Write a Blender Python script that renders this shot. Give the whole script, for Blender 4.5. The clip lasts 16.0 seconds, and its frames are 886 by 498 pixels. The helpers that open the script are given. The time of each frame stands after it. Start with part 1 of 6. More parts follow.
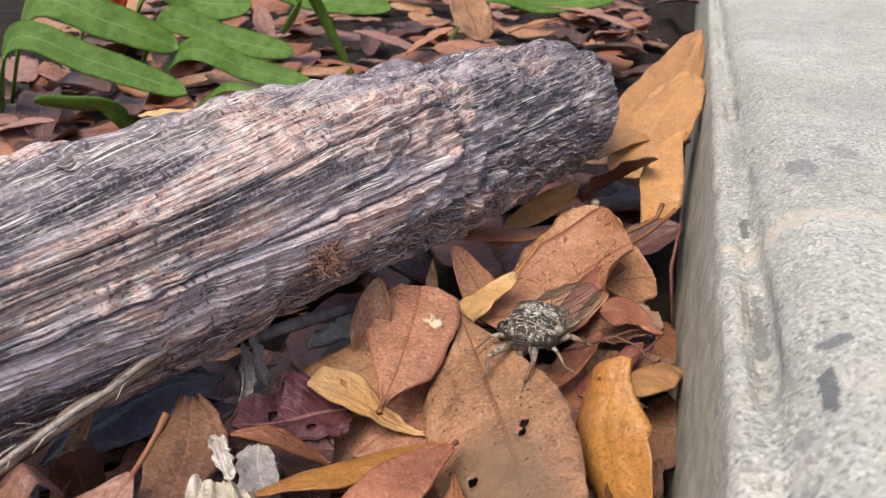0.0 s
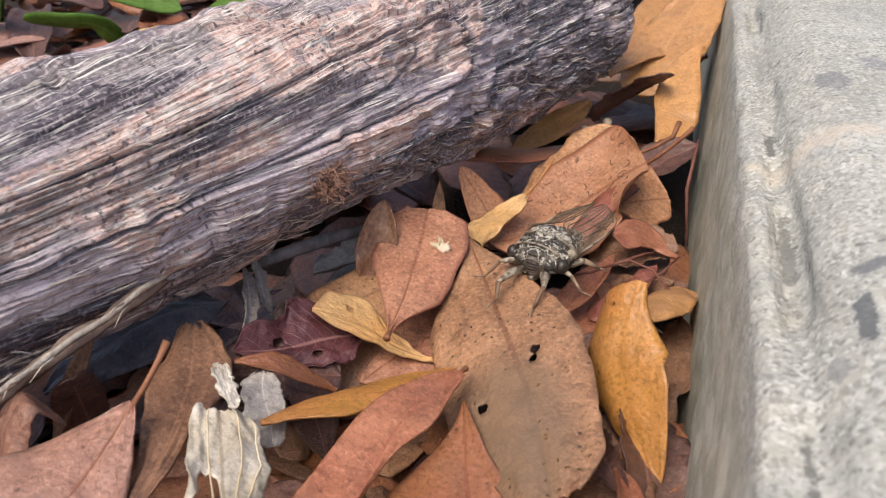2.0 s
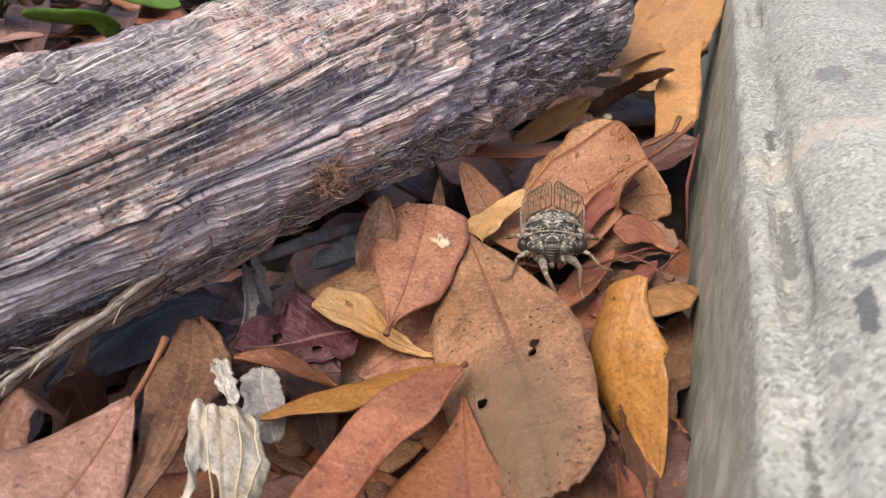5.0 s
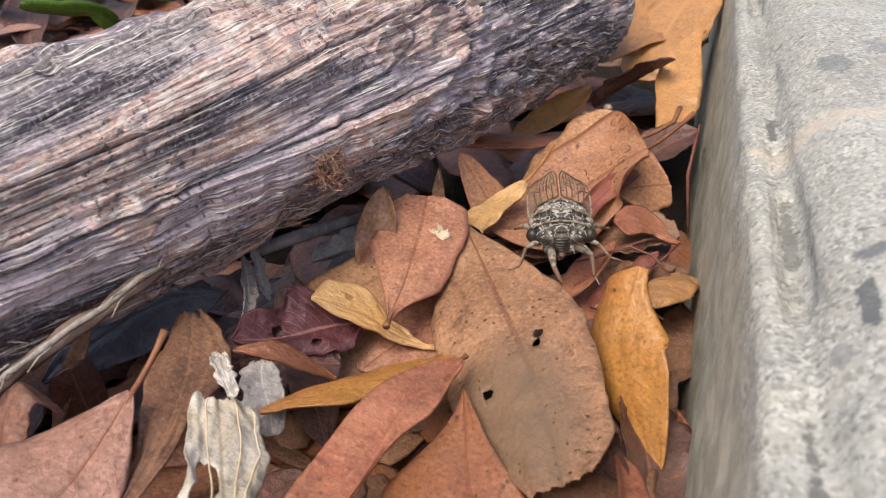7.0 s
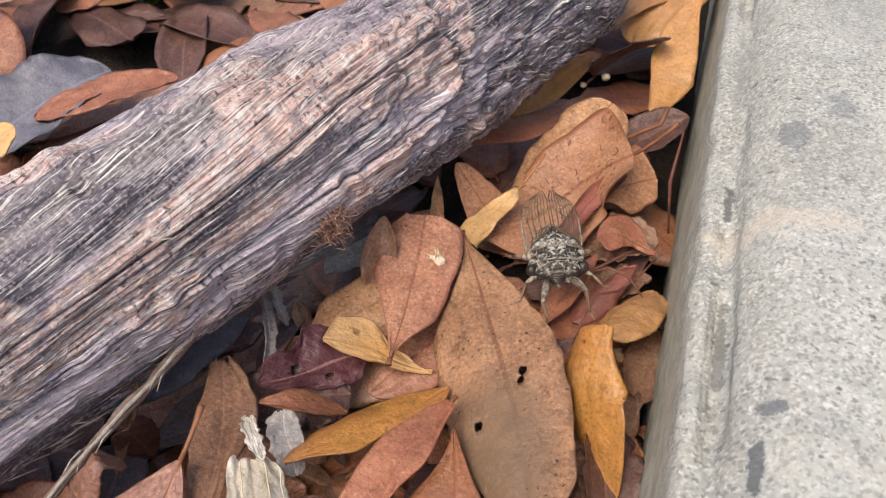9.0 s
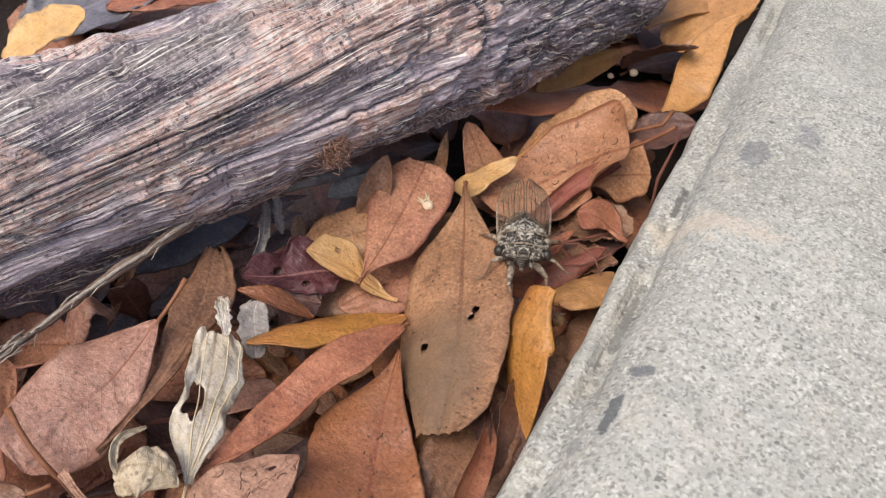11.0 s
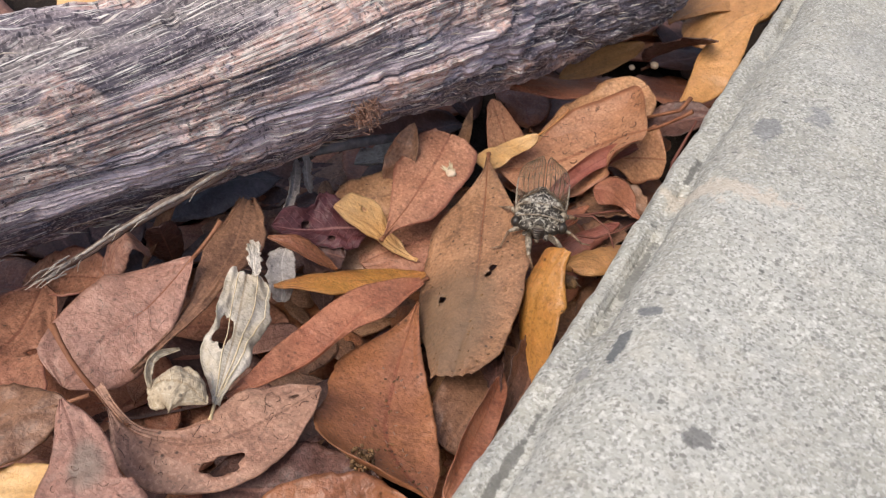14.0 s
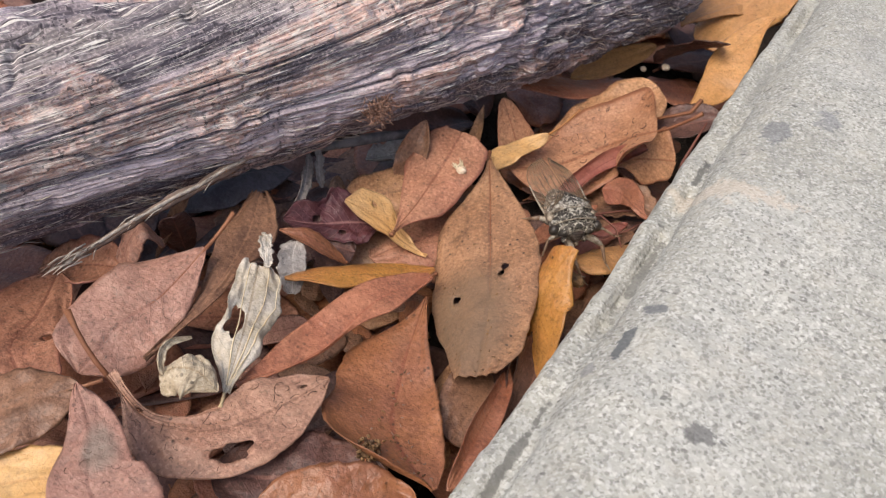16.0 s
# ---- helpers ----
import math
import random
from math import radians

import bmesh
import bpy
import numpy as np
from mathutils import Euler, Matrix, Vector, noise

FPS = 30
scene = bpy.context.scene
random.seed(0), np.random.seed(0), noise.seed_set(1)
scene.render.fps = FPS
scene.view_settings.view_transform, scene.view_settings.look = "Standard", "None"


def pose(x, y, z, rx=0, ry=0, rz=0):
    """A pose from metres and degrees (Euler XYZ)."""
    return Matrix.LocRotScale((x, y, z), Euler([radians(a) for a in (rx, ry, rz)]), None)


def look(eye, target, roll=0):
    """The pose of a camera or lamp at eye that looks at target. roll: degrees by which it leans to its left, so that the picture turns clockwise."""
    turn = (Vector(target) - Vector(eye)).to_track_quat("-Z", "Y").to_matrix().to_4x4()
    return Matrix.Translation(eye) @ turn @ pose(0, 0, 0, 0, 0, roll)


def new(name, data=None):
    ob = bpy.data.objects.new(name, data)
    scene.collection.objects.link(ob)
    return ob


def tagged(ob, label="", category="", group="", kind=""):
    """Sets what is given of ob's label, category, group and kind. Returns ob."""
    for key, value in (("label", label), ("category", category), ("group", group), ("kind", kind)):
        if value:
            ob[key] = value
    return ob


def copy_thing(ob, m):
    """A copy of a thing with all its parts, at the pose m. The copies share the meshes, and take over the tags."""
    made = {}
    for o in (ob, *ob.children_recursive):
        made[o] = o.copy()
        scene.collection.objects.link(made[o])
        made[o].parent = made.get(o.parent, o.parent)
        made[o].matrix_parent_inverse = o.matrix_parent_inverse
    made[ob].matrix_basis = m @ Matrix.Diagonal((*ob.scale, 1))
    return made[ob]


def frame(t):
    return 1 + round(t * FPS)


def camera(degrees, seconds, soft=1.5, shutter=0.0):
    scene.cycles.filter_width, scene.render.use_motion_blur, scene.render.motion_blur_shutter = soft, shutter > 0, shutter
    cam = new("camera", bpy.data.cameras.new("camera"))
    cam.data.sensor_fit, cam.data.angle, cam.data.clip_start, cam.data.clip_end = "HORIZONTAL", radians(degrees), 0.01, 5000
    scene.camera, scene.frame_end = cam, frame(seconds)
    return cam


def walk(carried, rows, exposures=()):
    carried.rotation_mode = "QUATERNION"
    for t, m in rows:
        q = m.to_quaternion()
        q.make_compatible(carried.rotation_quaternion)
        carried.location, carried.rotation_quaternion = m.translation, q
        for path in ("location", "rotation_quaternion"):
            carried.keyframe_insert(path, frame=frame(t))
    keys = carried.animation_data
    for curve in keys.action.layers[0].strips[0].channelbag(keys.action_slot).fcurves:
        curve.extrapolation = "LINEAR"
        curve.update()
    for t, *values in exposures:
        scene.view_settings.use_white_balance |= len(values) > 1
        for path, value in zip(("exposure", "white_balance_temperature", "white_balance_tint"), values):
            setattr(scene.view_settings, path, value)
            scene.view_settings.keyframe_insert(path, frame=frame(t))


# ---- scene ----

def eye_pose(x, y, z, yaw, pitch, roll):
    """A pose from the eye, the heading to the left of +y, the pitch upwards and the lean, in metres and degrees."""
    return pose(x, y, z, 0, 0, yaw) @ pose(0, 0, 0, 90 + pitch) @ pose(0, 0, 0, 0, 0, roll)


cam = camera(60.0, 16.0, soft=1.2)
cam.data.dof.use_dof = True
cam.data.dof.focus_distance, cam.data.dof.aperture_fstop = 0.155, 52.0
PATH = [
    (0, 0.0464, -0.1444, 0.1191, 17.12, -24.46, 0.21),
    (0.5, 0.0455, -0.1431, 0.1180, 16.96, -26.20, -0.16),
    (1, 0.0444, -0.1400, 0.1163, 17.00, -28.09, -0.17),
    (1.5, 0.0443, -0.1392, 0.1157, 17.42, -29.45, -0.30),
    (2, 0.0443, -0.1396, 0.1162, 17.55, -30.16, -0.27),
    (2.5, 0.0445, -0.1400, 0.1163, 17.62, -30.19, -0.34),
    (3, 0.0443, -0.1393, 0.1160, 17.62, -30.24, -0.34),
    (3.5, 0.0443, -0.1398, 0.1162, 17.53, -30.28, -0.30),
    (4, 0.0443, -0.1393, 0.1158, 17.56, -30.35, -0.34),
    (6.5, 0.0445, -0.1396, 0.1159, 17.59, -30.62, -0.48),
    (7, 0.0444, -0.1388, 0.1157, 17.66, -31.09, -0.64),
    (7.5, 0.0446, -0.1391, 0.1157, 17.80, -31.84, -1.06),
    (8, 0.0464, -0.1447, 0.1157, 18.26, -34.52, -2.61),
    (8.2, 0.0431, -0.1313, 0.1326, 18.66, -36.78, -3.48),
    (10.3, 0.0609, -0.1236, 0.1698, 22.95, -45.98, 2.66),
    (10.5, 0.0616, -0.1225, 0.1718, 23.44, -45.96, 3.71),
    (11, 0.0685, -0.1358, 0.1673, 25.15, -45.44, 5.28),
    (11.5, 0.0758, -0.1382, 0.1636, 26.02, -45.31, 6.39),
    (12, 0.0738, -0.1460, 0.1646, 26.55, -45.03, 6.88),
    (12.5, 0.0720, -0.1467, 0.1622, 26.84, -44.96, 6.92),
    (13, 0.0710, -0.1465, 0.1658, 26.78, -44.84, 7.08),
    (13.5, 0.0741, -0.1469, 0.1629, 26.58, -44.74, 7.19),
    (14, 0.0739, -0.1493, 0.1644, 26.40, -44.64, 7.41),
    (14.5, 0.0724, -0.1492, 0.1706, 26.44, -44.58, 7.62),
    (15, 0.0720, -0.1495, 0.1682, 26.70, -44.69, 7.71),
    (15.5, 0.0715, -0.1505, 0.1641, 27.11, -44.84, 7.72),
    (16, 0.0747, -0.1511, 0.1654, 27.24, -44.82, 7.96),
]
EXPOSURE = 0.7
walk(cam, [(row[0], eye_pose(*row[1:])) for row in PATH], [(0.0, EXPOSURE + 0.14), (8.0, EXPOSURE + 0.14), (10.3, EXPOSURE), (16.0, EXPOSURE - 0.02)])

# ---- daylight: a bright overcast sky ----
world = bpy.data.worlds.new("overcast_sky")
scene.world = world
world.use_nodes = True
wn = world.node_tree.nodes
sky = wn.new("ShaderNodeTexSky")
sky.sky_type, sky.sun_disc = "NISHITA", False
sky.sun_elevation, sky.sun_rotation = radians(58), radians(195.6)
sky.air_density, sky.dust_density = 1.0, 4.0
world.node_tree.links.new(sky.outputs[0], wn["Background"].inputs[0])
wn["Background"].inputs[1].default_value = 0.11
sun_data = bpy.data.lights.new("sun", "SUN")
sun_data.energy, sun_data.angle, sun_data.color = 1.3, radians(30), (1.0, 0.95, 0.87)
sun = new("sun", sun_data)
sun.matrix_world = look((0, 0, 3), (Vector((0, 0, 3)) - Vector((-0.14, -0.5, 0.85))))

# ---- material helpers ----


class Mat:
    """A small writer of node materials."""

    def __init__(self, name):
        self.m = bpy.data.materials.new(name)
        self.m.use_nodes = True
        self.t = self.m.node_tree
        self.n = self.t.nodes
        self.b = self.n["Principled BSDF"]

    def node(self, kind, operation=None, blend_type=None, data_type=None, feature=None, interpolation_type=None, attribute_name=None, uv_map=None):
        nd = self.n.new(kind)
        if operation:
            nd.operation = operation
        if data_type:
            nd.data_type = data_type
        if blend_type:
            nd.blend_type = blend_type
        if feature:
            nd.feature = feature
        if interpolation_type:
            nd.interpolation_type = interpolation_type
        if attribute_name:
            nd.attribute_name = attribute_name
        if uv_map:
            nd.uv_map = uv_map
        return nd

    def put(self, socket, value):
        if hasattr(value, "is_linked"):
            self.t.links.new(value, socket)
        else:
            socket.default_value = value

    def math(self, op, a, b=0.0, c=0.0):
        nd = self.node("ShaderNodeMath", operation=op)
        self.put(nd.inputs[0], a)
        self.put(nd.inputs[1], b)
        self.put(nd.inputs[2], c)
        return nd.outputs[0]

    def step(self, a, lo, hi, to0=0.0, to1=1.0):
        nd = self.node("ShaderNodeMapRange", interpolation_type="SMOOTHSTEP")
        for i, v in enumerate((a, lo, hi, to0, to1)):
            self.put(nd.inputs[i], v)
        return nd.outputs[0]

    def mix(self, fac, a, b, blend="MIX"):
        nd = self.node("ShaderNodeMix", data_type="RGBA", blend_type=blend)
        self.put(nd.inputs[0], fac)
        self.put(nd.inputs[6], (*a, 1) if isinstance(a, tuple) else a)
        self.put(nd.inputs[7], (*b, 1) if isinstance(b, tuple) else b)
        return nd.outputs[2]

    def where(self, scale=(1, 1, 1), kind="Object", shift=None):
        tc = self.node("ShaderNodeTexCoord")
        mp = self.node("ShaderNodeMapping")
        self.t.links.new(tc.outputs[kind], mp.inputs[0])
        mp.inputs[3].default_value = scale
        if shift is not None:
            self.put(mp.inputs[1], shift)
        return mp.outputs[0]

    def chance(self):
        return self.node("ShaderNodeObjectInfo").outputs["Random"]

    def noise(self, vec, scale, detail=4.0, rough=0.55, distort=0.0):
        nd = self.node("ShaderNodeTexNoise")
        self.put(nd.inputs["Vector"], vec)
        nd.inputs["Scale"].default_value = scale
        nd.inputs["Detail"].default_value = detail
        nd.inputs["Roughness"].default_value = rough
        nd.inputs["Distortion"].default_value = distort
        return nd.outputs[0]

    def voronoi(self, vec, scale, feature="F1"):
        nd = self.node("ShaderNodeTexVoronoi", feature=feature)
        self.put(nd.inputs["Vector"], vec)
        nd.inputs["Scale"].default_value = scale
        return nd

    def bump(self, height, strength, distance=0.001, normal=None):
        nd = self.node("ShaderNodeBump")
        nd.inputs["Strength"].default_value = strength
        nd.inputs["Distance"].default_value = distance
        self.put(nd.inputs["Height"], height)
        if normal is not None:
            self.t.links.new(normal, nd.inputs["Normal"])
        return nd.outputs[0]

    def done(self, colour, rough=0.6, normal=None, spec=0.4, metal=0.0):
        self.put(self.b.inputs["Base Color"], (*colour, 1) if isinstance(colour, tuple) else colour)
        self.put(self.b.inputs["Roughness"], rough)
        self.b.inputs["Specular IOR Level"].default_value = spec
        self.b.inputs["Metallic"].default_value = metal
        if normal is not None:
            self.t.links.new(normal, self.b.inputs["Normal"])
        return self.m


def leaf_material(name, base, second, vein, spots=0.5, rough=0.5, spec=0.45, veins=11.0, edge=None, blotch=0.6, vein_mix=0.09, mark=None):
    """A dead or living leaf: blotches, side veins from the uv map, specks and a fine relief."""
    k = Mat(name)
    uv = k.node("ShaderNodeUVMap", uv_map="UVMap").outputs[0]
    sep = k.node("ShaderNodeSeparateXYZ")
    k.t.links.new(uv, sep.inputs[0])
    u, v = sep.outputs[0], k.math("MULTIPLY_ADD", sep.outputs[1], 2.0, -1.0)
    chance = k.math("MULTIPLY", k.chance(), 9.0)
    comb = k.node("ShaderNodeCombineXYZ")
    k.put(comb.inputs[0], chance), k.put(comb.inputs[1], chance)
    vec = k.where((1, 1, 1), "Object", comb.outputs[0])
    big = k.noise(vec, 70.0, 4.0, 0.6, 0.6)
    fine = k.noise(vec, 600.0, 4.0, 0.65)
    mid = k.noise(vec, 230.0, 5.0, 0.65)
    away = k.math("ABSOLUTE", v)
    bent = k.math("MULTIPLY_ADD", k.math("SUBTRACT", big, 0.5), 0.12, u)
    s = k.math("FRACT", k.math("MULTIPLY", k.math("MULTIPLY_ADD", away, -0.22, bent), veins))
    if veins < 0:
        s = k.math("FRACT", k.math("MULTIPLY_ADD", v, -veins, k.math("MULTIPLY", bent, 0.9)))
    line = k.step(k.math("ABSOLUTE", k.math("SUBTRACT", s, 0.5)), 0.0, 0.07, 1.0, 0.0)
    line = k.math("MULTIPLY", line, k.step(away, 0.75, 0.98, 1.0, 0.0))
    rib = k.step(away, 0.02, 0.06, 1.0, 0.0)
    col = k.mix(k.step(big, 0.5 - 0.25 * blotch, 0.5 + 0.22), base, second)
    col = k.mix(k.math("MULTIPLY", k.step(mid, 0.42, 0.72), 0.6), col, tuple(c * 0.55 for c in base))
    col = k.mix(k.math("MULTIPLY", k.step(fine, 0.45, 0.8), 0.25), col, tuple(min(1, c * 1.5) for c in second))
    col = k.mix(k.math("MULTIPLY", line, vein_mix), col, vein)
    col = k.mix(k.math("MULTIPLY", rib, 0.8), col, vein)
    dot = k.voronoi(vec, 420.0).outputs["Distance"]
    patch = k.step(k.noise(vec, 120.0, 2.0), 0.5, 0.6)
    speck = k.math("MULTIPLY", k.step(dot, 0.1, 0.2, 1.0, 0.0), patch)
    col = k.mix(k.math("MULTIPLY", speck, spots), col, (0.03, 0.018, 0.012))
    stain = k.step(k.noise(vec, 55.0, 6.0, 0.75, 1.0), 0.55, 0.68)
    col = k.mix(k.math("MULTIPLY", stain, 0.62 * spots), col, tuple(c * 0.35 for c in base))
    net = k.voronoi(vec, 780.0, "DISTANCE_TO_EDGE").outputs["Distance"]
    mesh_line = k.step(net, 0.0, 0.12, 1.0, 0.0)
    col = k.mix(k.math("MULTIPLY", mesh_line, 0.05), col, vein)
    dust = k.noise(vec, 1300.0, 1.0, 0.5)
    col = k.mix(k.math("MULTIPLY", k.step(dust, 0.58, 0.66), 0.2 * min(1.0, spots * 1.5)), col, tuple(min(1, c * 1.9 + 0.05) for c in second))
    col = k.mix(k.math("MULTIPLY", k.step(dust, 0.34, 0.42, 1.0, 0.0), 0.45 * min(1.0, spots * 1.5)), col, tuple(c * 0.35 for c in base))
    pallor = k.step(k.noise(vec, 28.0, 3.0, 0.6, 0.8), 0.5, 0.68)
    col = k.mix(k.math("MULTIPLY", pallor, 0.18 * min(1.0, spots * 2)), col, tuple(0.5 * c + 0.5 * (0.24, 0.2, 0.15)[i] for i, c in enumerate(second)))
    if mark:
        mu, mv, ru, rv, tint = mark
        eu, ev = k.math("MULTIPLY", k.math("SUBTRACT", u, mu), 1 / ru), k.math("MULTIPLY", k.math("SUBTRACT", v, mv), 1 / rv)
        d = k.math("ADD", k.math("MULTIPLY", eu, eu), k.math("MULTIPLY", ev, ev))
        col = k.mix(k.step(k.math("MULTIPLY_ADD", mid, 1.2, d), 0.7, 2.3, 0.75, 0.0), col, tint)
    rim = k.step(k.math("MULTIPLY_ADD", k.math("SUBTRACT", mid, 0.5), 0.5, away), 0.9, 1.02)
    col = k.mix(k.math("MULTIPLY", rim, 0.5), col, tuple(c * 0.5 for c in base))
    if spots > 0:
        col = k.mix(1.0, col, k.mix(k.chance(), (0.94, 0.875, 0.84), (1.19, 1.14, 1.06)), "MULTIPLY")
    if edge:
        col = k.mix(k.math("MULTIPLY", k.step(away, 0.86, 1.0), 0.7), col, edge)
    h = k.math("ADD", k.math("MULTIPLY", mid, 0.35), k.math("MULTIPLY", line, 0.7 * vein_mix))
    h = k.math("ADD", h, k.math("MULTIPLY", fine, 0.3))
    h = k.math("ADD", h, k.math("MULTIPLY", big, 2.6))
    h = k.math("ADD", h, k.math("MULTIPLY", k.noise(vec, 150.0, 2.0, 0.5), 1.5))
    h = k.math("SUBTRACT", h, k.math("MULTIPLY", mesh_line, 0.05))
    h = k.math("ADD", h, k.math("MULTIPLY", dust, 0.35))
    nrm = k.bump(h, 0.5, 0.0008)
    k.done(col, k.math("MULTIPLY_ADD", mid, 0.25, rough - 0.14), nrm, spec)
    return k.m


M = {}
for name, args in {
    "mottled_tan": dict(base=(0.28, 0.15, 0.082), second=(0.42, 0.24, 0.135), vein=(0.16, 0.08, 0.048), spots=1.0, mark=(0.78, 0.3, 0.26, 0.9, (0.2, 0.14, 0.09))),
    "tan": dict(base=(0.36, 0.185, 0.095), second=(0.46, 0.265, 0.145), vein=(0.2, 0.1, 0.055), spots=0.9),
    "rosy": dict(base=(0.32, 0.145, 0.09), second=(0.42, 0.215, 0.135), vein=(0.2, 0.075, 0.045), spots=0.7, edge=(0.26, 0.09, 0.06)),
    "peach": dict(base=(0.36, 0.175, 0.095), second=(0.45, 0.245, 0.14), vein=(0.26, 0.1, 0.05), spots=0.6, edge=(0.34, 0.13, 0.07)),
    "red": dict(base=(0.28, 0.105, 0.06), second=(0.38, 0.17, 0.1), vein=(0.27, 0.09, 0.05), spots=0.5, rough=0.42),
    "orange": dict(base=(0.32, 0.135, 0.06), second=(0.25, 0.105, 0.06), vein=(0.2, 0.065, 0.035), spots=0.7, rough=0.4),
    "yellow": dict(base=(0.5, 0.245, 0.06), second=(0.4, 0.17, 0.05), vein=(0.5, 0.25, 0.07), spots=0.8, rough=0.42),
    "amber": dict(base=(0.47, 0.25, 0.095), second=(0.39, 0.2, 0.085), vein=(0.46, 0.26, 0.11), spots=0.4, rough=0.45),
    "cream": dict(base=(0.66, 0.43, 0.2), second=(0.6, 0.35, 0.13), vein=(0.52, 0.3, 0.12), spots=0.3, rough=0.45),
    "pink": dict(base=(0.28, 0.145, 0.11), second=(0.36, 0.2, 0.155), vein=(0.2, 0.09, 0.065), spots=0.6, rough=0.5),
    "brown": dict(base=(0.19, 0.1, 0.062), second=(0.28, 0.155, 0.095), vein=(0.28, 0.15, 0.09), spots=0.6, rough=0.5),
    "dark": dict(base=(0.08, 0.04, 0.034), second=(0.14, 0.07, 0.056), vein=(0.2, 0.1, 0.08), spots=0.6, rough=0.5),
    "maroon": dict(base=(0.075, 0.022, 0.028), second=(0.12, 0.04, 0.045), vein=(0.3, 0.16, 0.15), spots=0.3, rough=0.5, vein_mix=0.4),
    "maroon_rim": dict(base=(0.24, 0.075, 0.055), second=(0.3, 0.12, 0.09), vein=(0.2, 0.06, 0.04), spots=0.3, rough=0.45),
    "bone": dict(base=(0.52, 0.46, 0.34), second=(0.66, 0.63, 0.56), vein=(0.36, 0.29, 0.2), spots=0.35, rough=0.6, veins=9.0, vein_mix=0.12),
    "pale_brown": dict(base=(0.31, 0.165, 0.115), second=(0.41, 0.24, 0.165), vein=(0.2, 0.1, 0.065), spots=0.8, rough=0.5),
    "husk": dict(base=(0.48, 0.4, 0.28), second=(0.6, 0.53, 0.4), vein=(0.3, 0.22, 0.12), spots=1.0, rough=0.6, veins=6.0, vein_mix=0.3),
    "blotched": dict(base=(0.3, 0.155, 0.115), second=(0.38, 0.21, 0.16), vein=(0.2, 0.09, 0.065), spots=0.6, mark=(0.55, 0.25, 0.16, 0.5, (0.19, 0.16, 0.13))),
    "grey": dict(base=(0.26, 0.24, 0.23), second=(0.38, 0.355, 0.34), vein=(0.46, 0.43, 0.4), spots=0.5, rough=0.6),
    "slate": dict(base=(0.12, 0.12, 0.15), second=(0.22, 0.22, 0.26), vein=(0.25, 0.24, 0.27), spots=0.3, rough=0.45),
    "green": dict(base=(0.055, 0.12, 0.012), second=(0.1, 0.18, 0.028), vein=(0.12, 0.22, 0.06), spots=0.0, rough=0.58, spec=0.2, veins=1.0, blotch=0.9),
    "flower": dict(base=(0.7, 0.08, 0.025), second=(0.75, 0.14, 0.04), vein=(0.6, 0.05, 0.02), spots=0.0, rough=0.5),
}.items():
    M[name] = leaf_material("leaf_" + name, **args)


def plain_material(name, a, b, scale, rough=0.6, relief=0.4, depth=0.0006, spec=0.35):
    k = Mat(name)
    vec = k.where()
    n1, n2 = k.noise(vec, scale, 5.0, 0.6), k.noise(vec, scale * 6, 3.0, 0.6)
    col = k.mix(k.step(n1, 0.35, 0.65), a, b)
    col = k.mix(k.math("MULTIPLY", k.step(n2, 0.5, 0.8), 0.4), col, tuple(c * 0.5 for c in a))
    return k.done(col, rough, k.bump(k.math("ADD", n1, k.math("MULTIPLY", n2, 0.5)), relief, depth), spec)


M["rib_brown"] = plain_material("rib_brown", (0.2, 0.075, 0.035), (0.28, 0.12, 0.06), 200.0)
M["rib_pale"] = plain_material("rib_pale", (0.45, 0.22, 0.07), (0.36, 0.15, 0.06), 200.0)
M["rib_bone"] = plain_material("rib_bone", (0.7, 0.6, 0.42), (0.6, 0.45, 0.25), 200.0)
M["rib_green"] = plain_material("rib_green", (0.12, 0.22, 0.06), (0.2, 0.26, 0.1), 200.0)
M["wine"] = plain_material("dark_red_stalk", (0.13, 0.045, 0.035), (0.2, 0.08, 0.055), 300.0, 0.6)
M["twig"] = plain_material("weathered_twig", (0.15, 0.135, 0.135), (0.28, 0.255, 0.25), 260.0, 0.8)
M["fibre"] = plain_material("bark_fibre", (0.16, 0.11, 0.085), (0.27, 0.19, 0.15), 300.0, 0.8)
M["strip_dark"] = plain_material("dark_strip", (0.05, 0.04, 0.036), (0.12, 0.095, 0.08), 300.0, 0.8)
M["rust_fibre"] = plain_material("rust_fibre", (0.17, 0.085, 0.06), (0.36, 0.21, 0.15), 300.0, 0.8)
M["pale_fibre"] = plain_material("pale_fibre", (0.34, 0.28, 0.23), (0.52, 0.45, 0.38), 700.0, 0.8)
M["frass"] = plain_material("seed_head", (0.1, 0.055, 0.03), (0.28, 0.16, 0.07), 500.0, 0.7, 0.8)
M["shell"] = plain_material("pale_shell", (0.66, 0.5, 0.34), (0.75, 0.63, 0.48), 400.0, 0.4)


def soil_material():
    k = Mat("dark_soil")
    vec = k.where()
    n1, n2 = k.noise(vec, 25.0, 6.0, 0.65), k.noise(vec, 260.0, 5.0, 0.7)
    col = k.mix(k.step(n1, 0.3, 0.7), (0.018, 0.013, 0.011), (0.04, 0.028, 0.022))
    col = k.mix(k.math("MULTIPLY", k.step(n2, 0.55, 0.75), 0.6), col, (0.1, 0.07, 0.05))
    return k.done(col, 0.9, k.bump(k.math("ADD", n1, n2), 0.9, 0.003), 0.2)


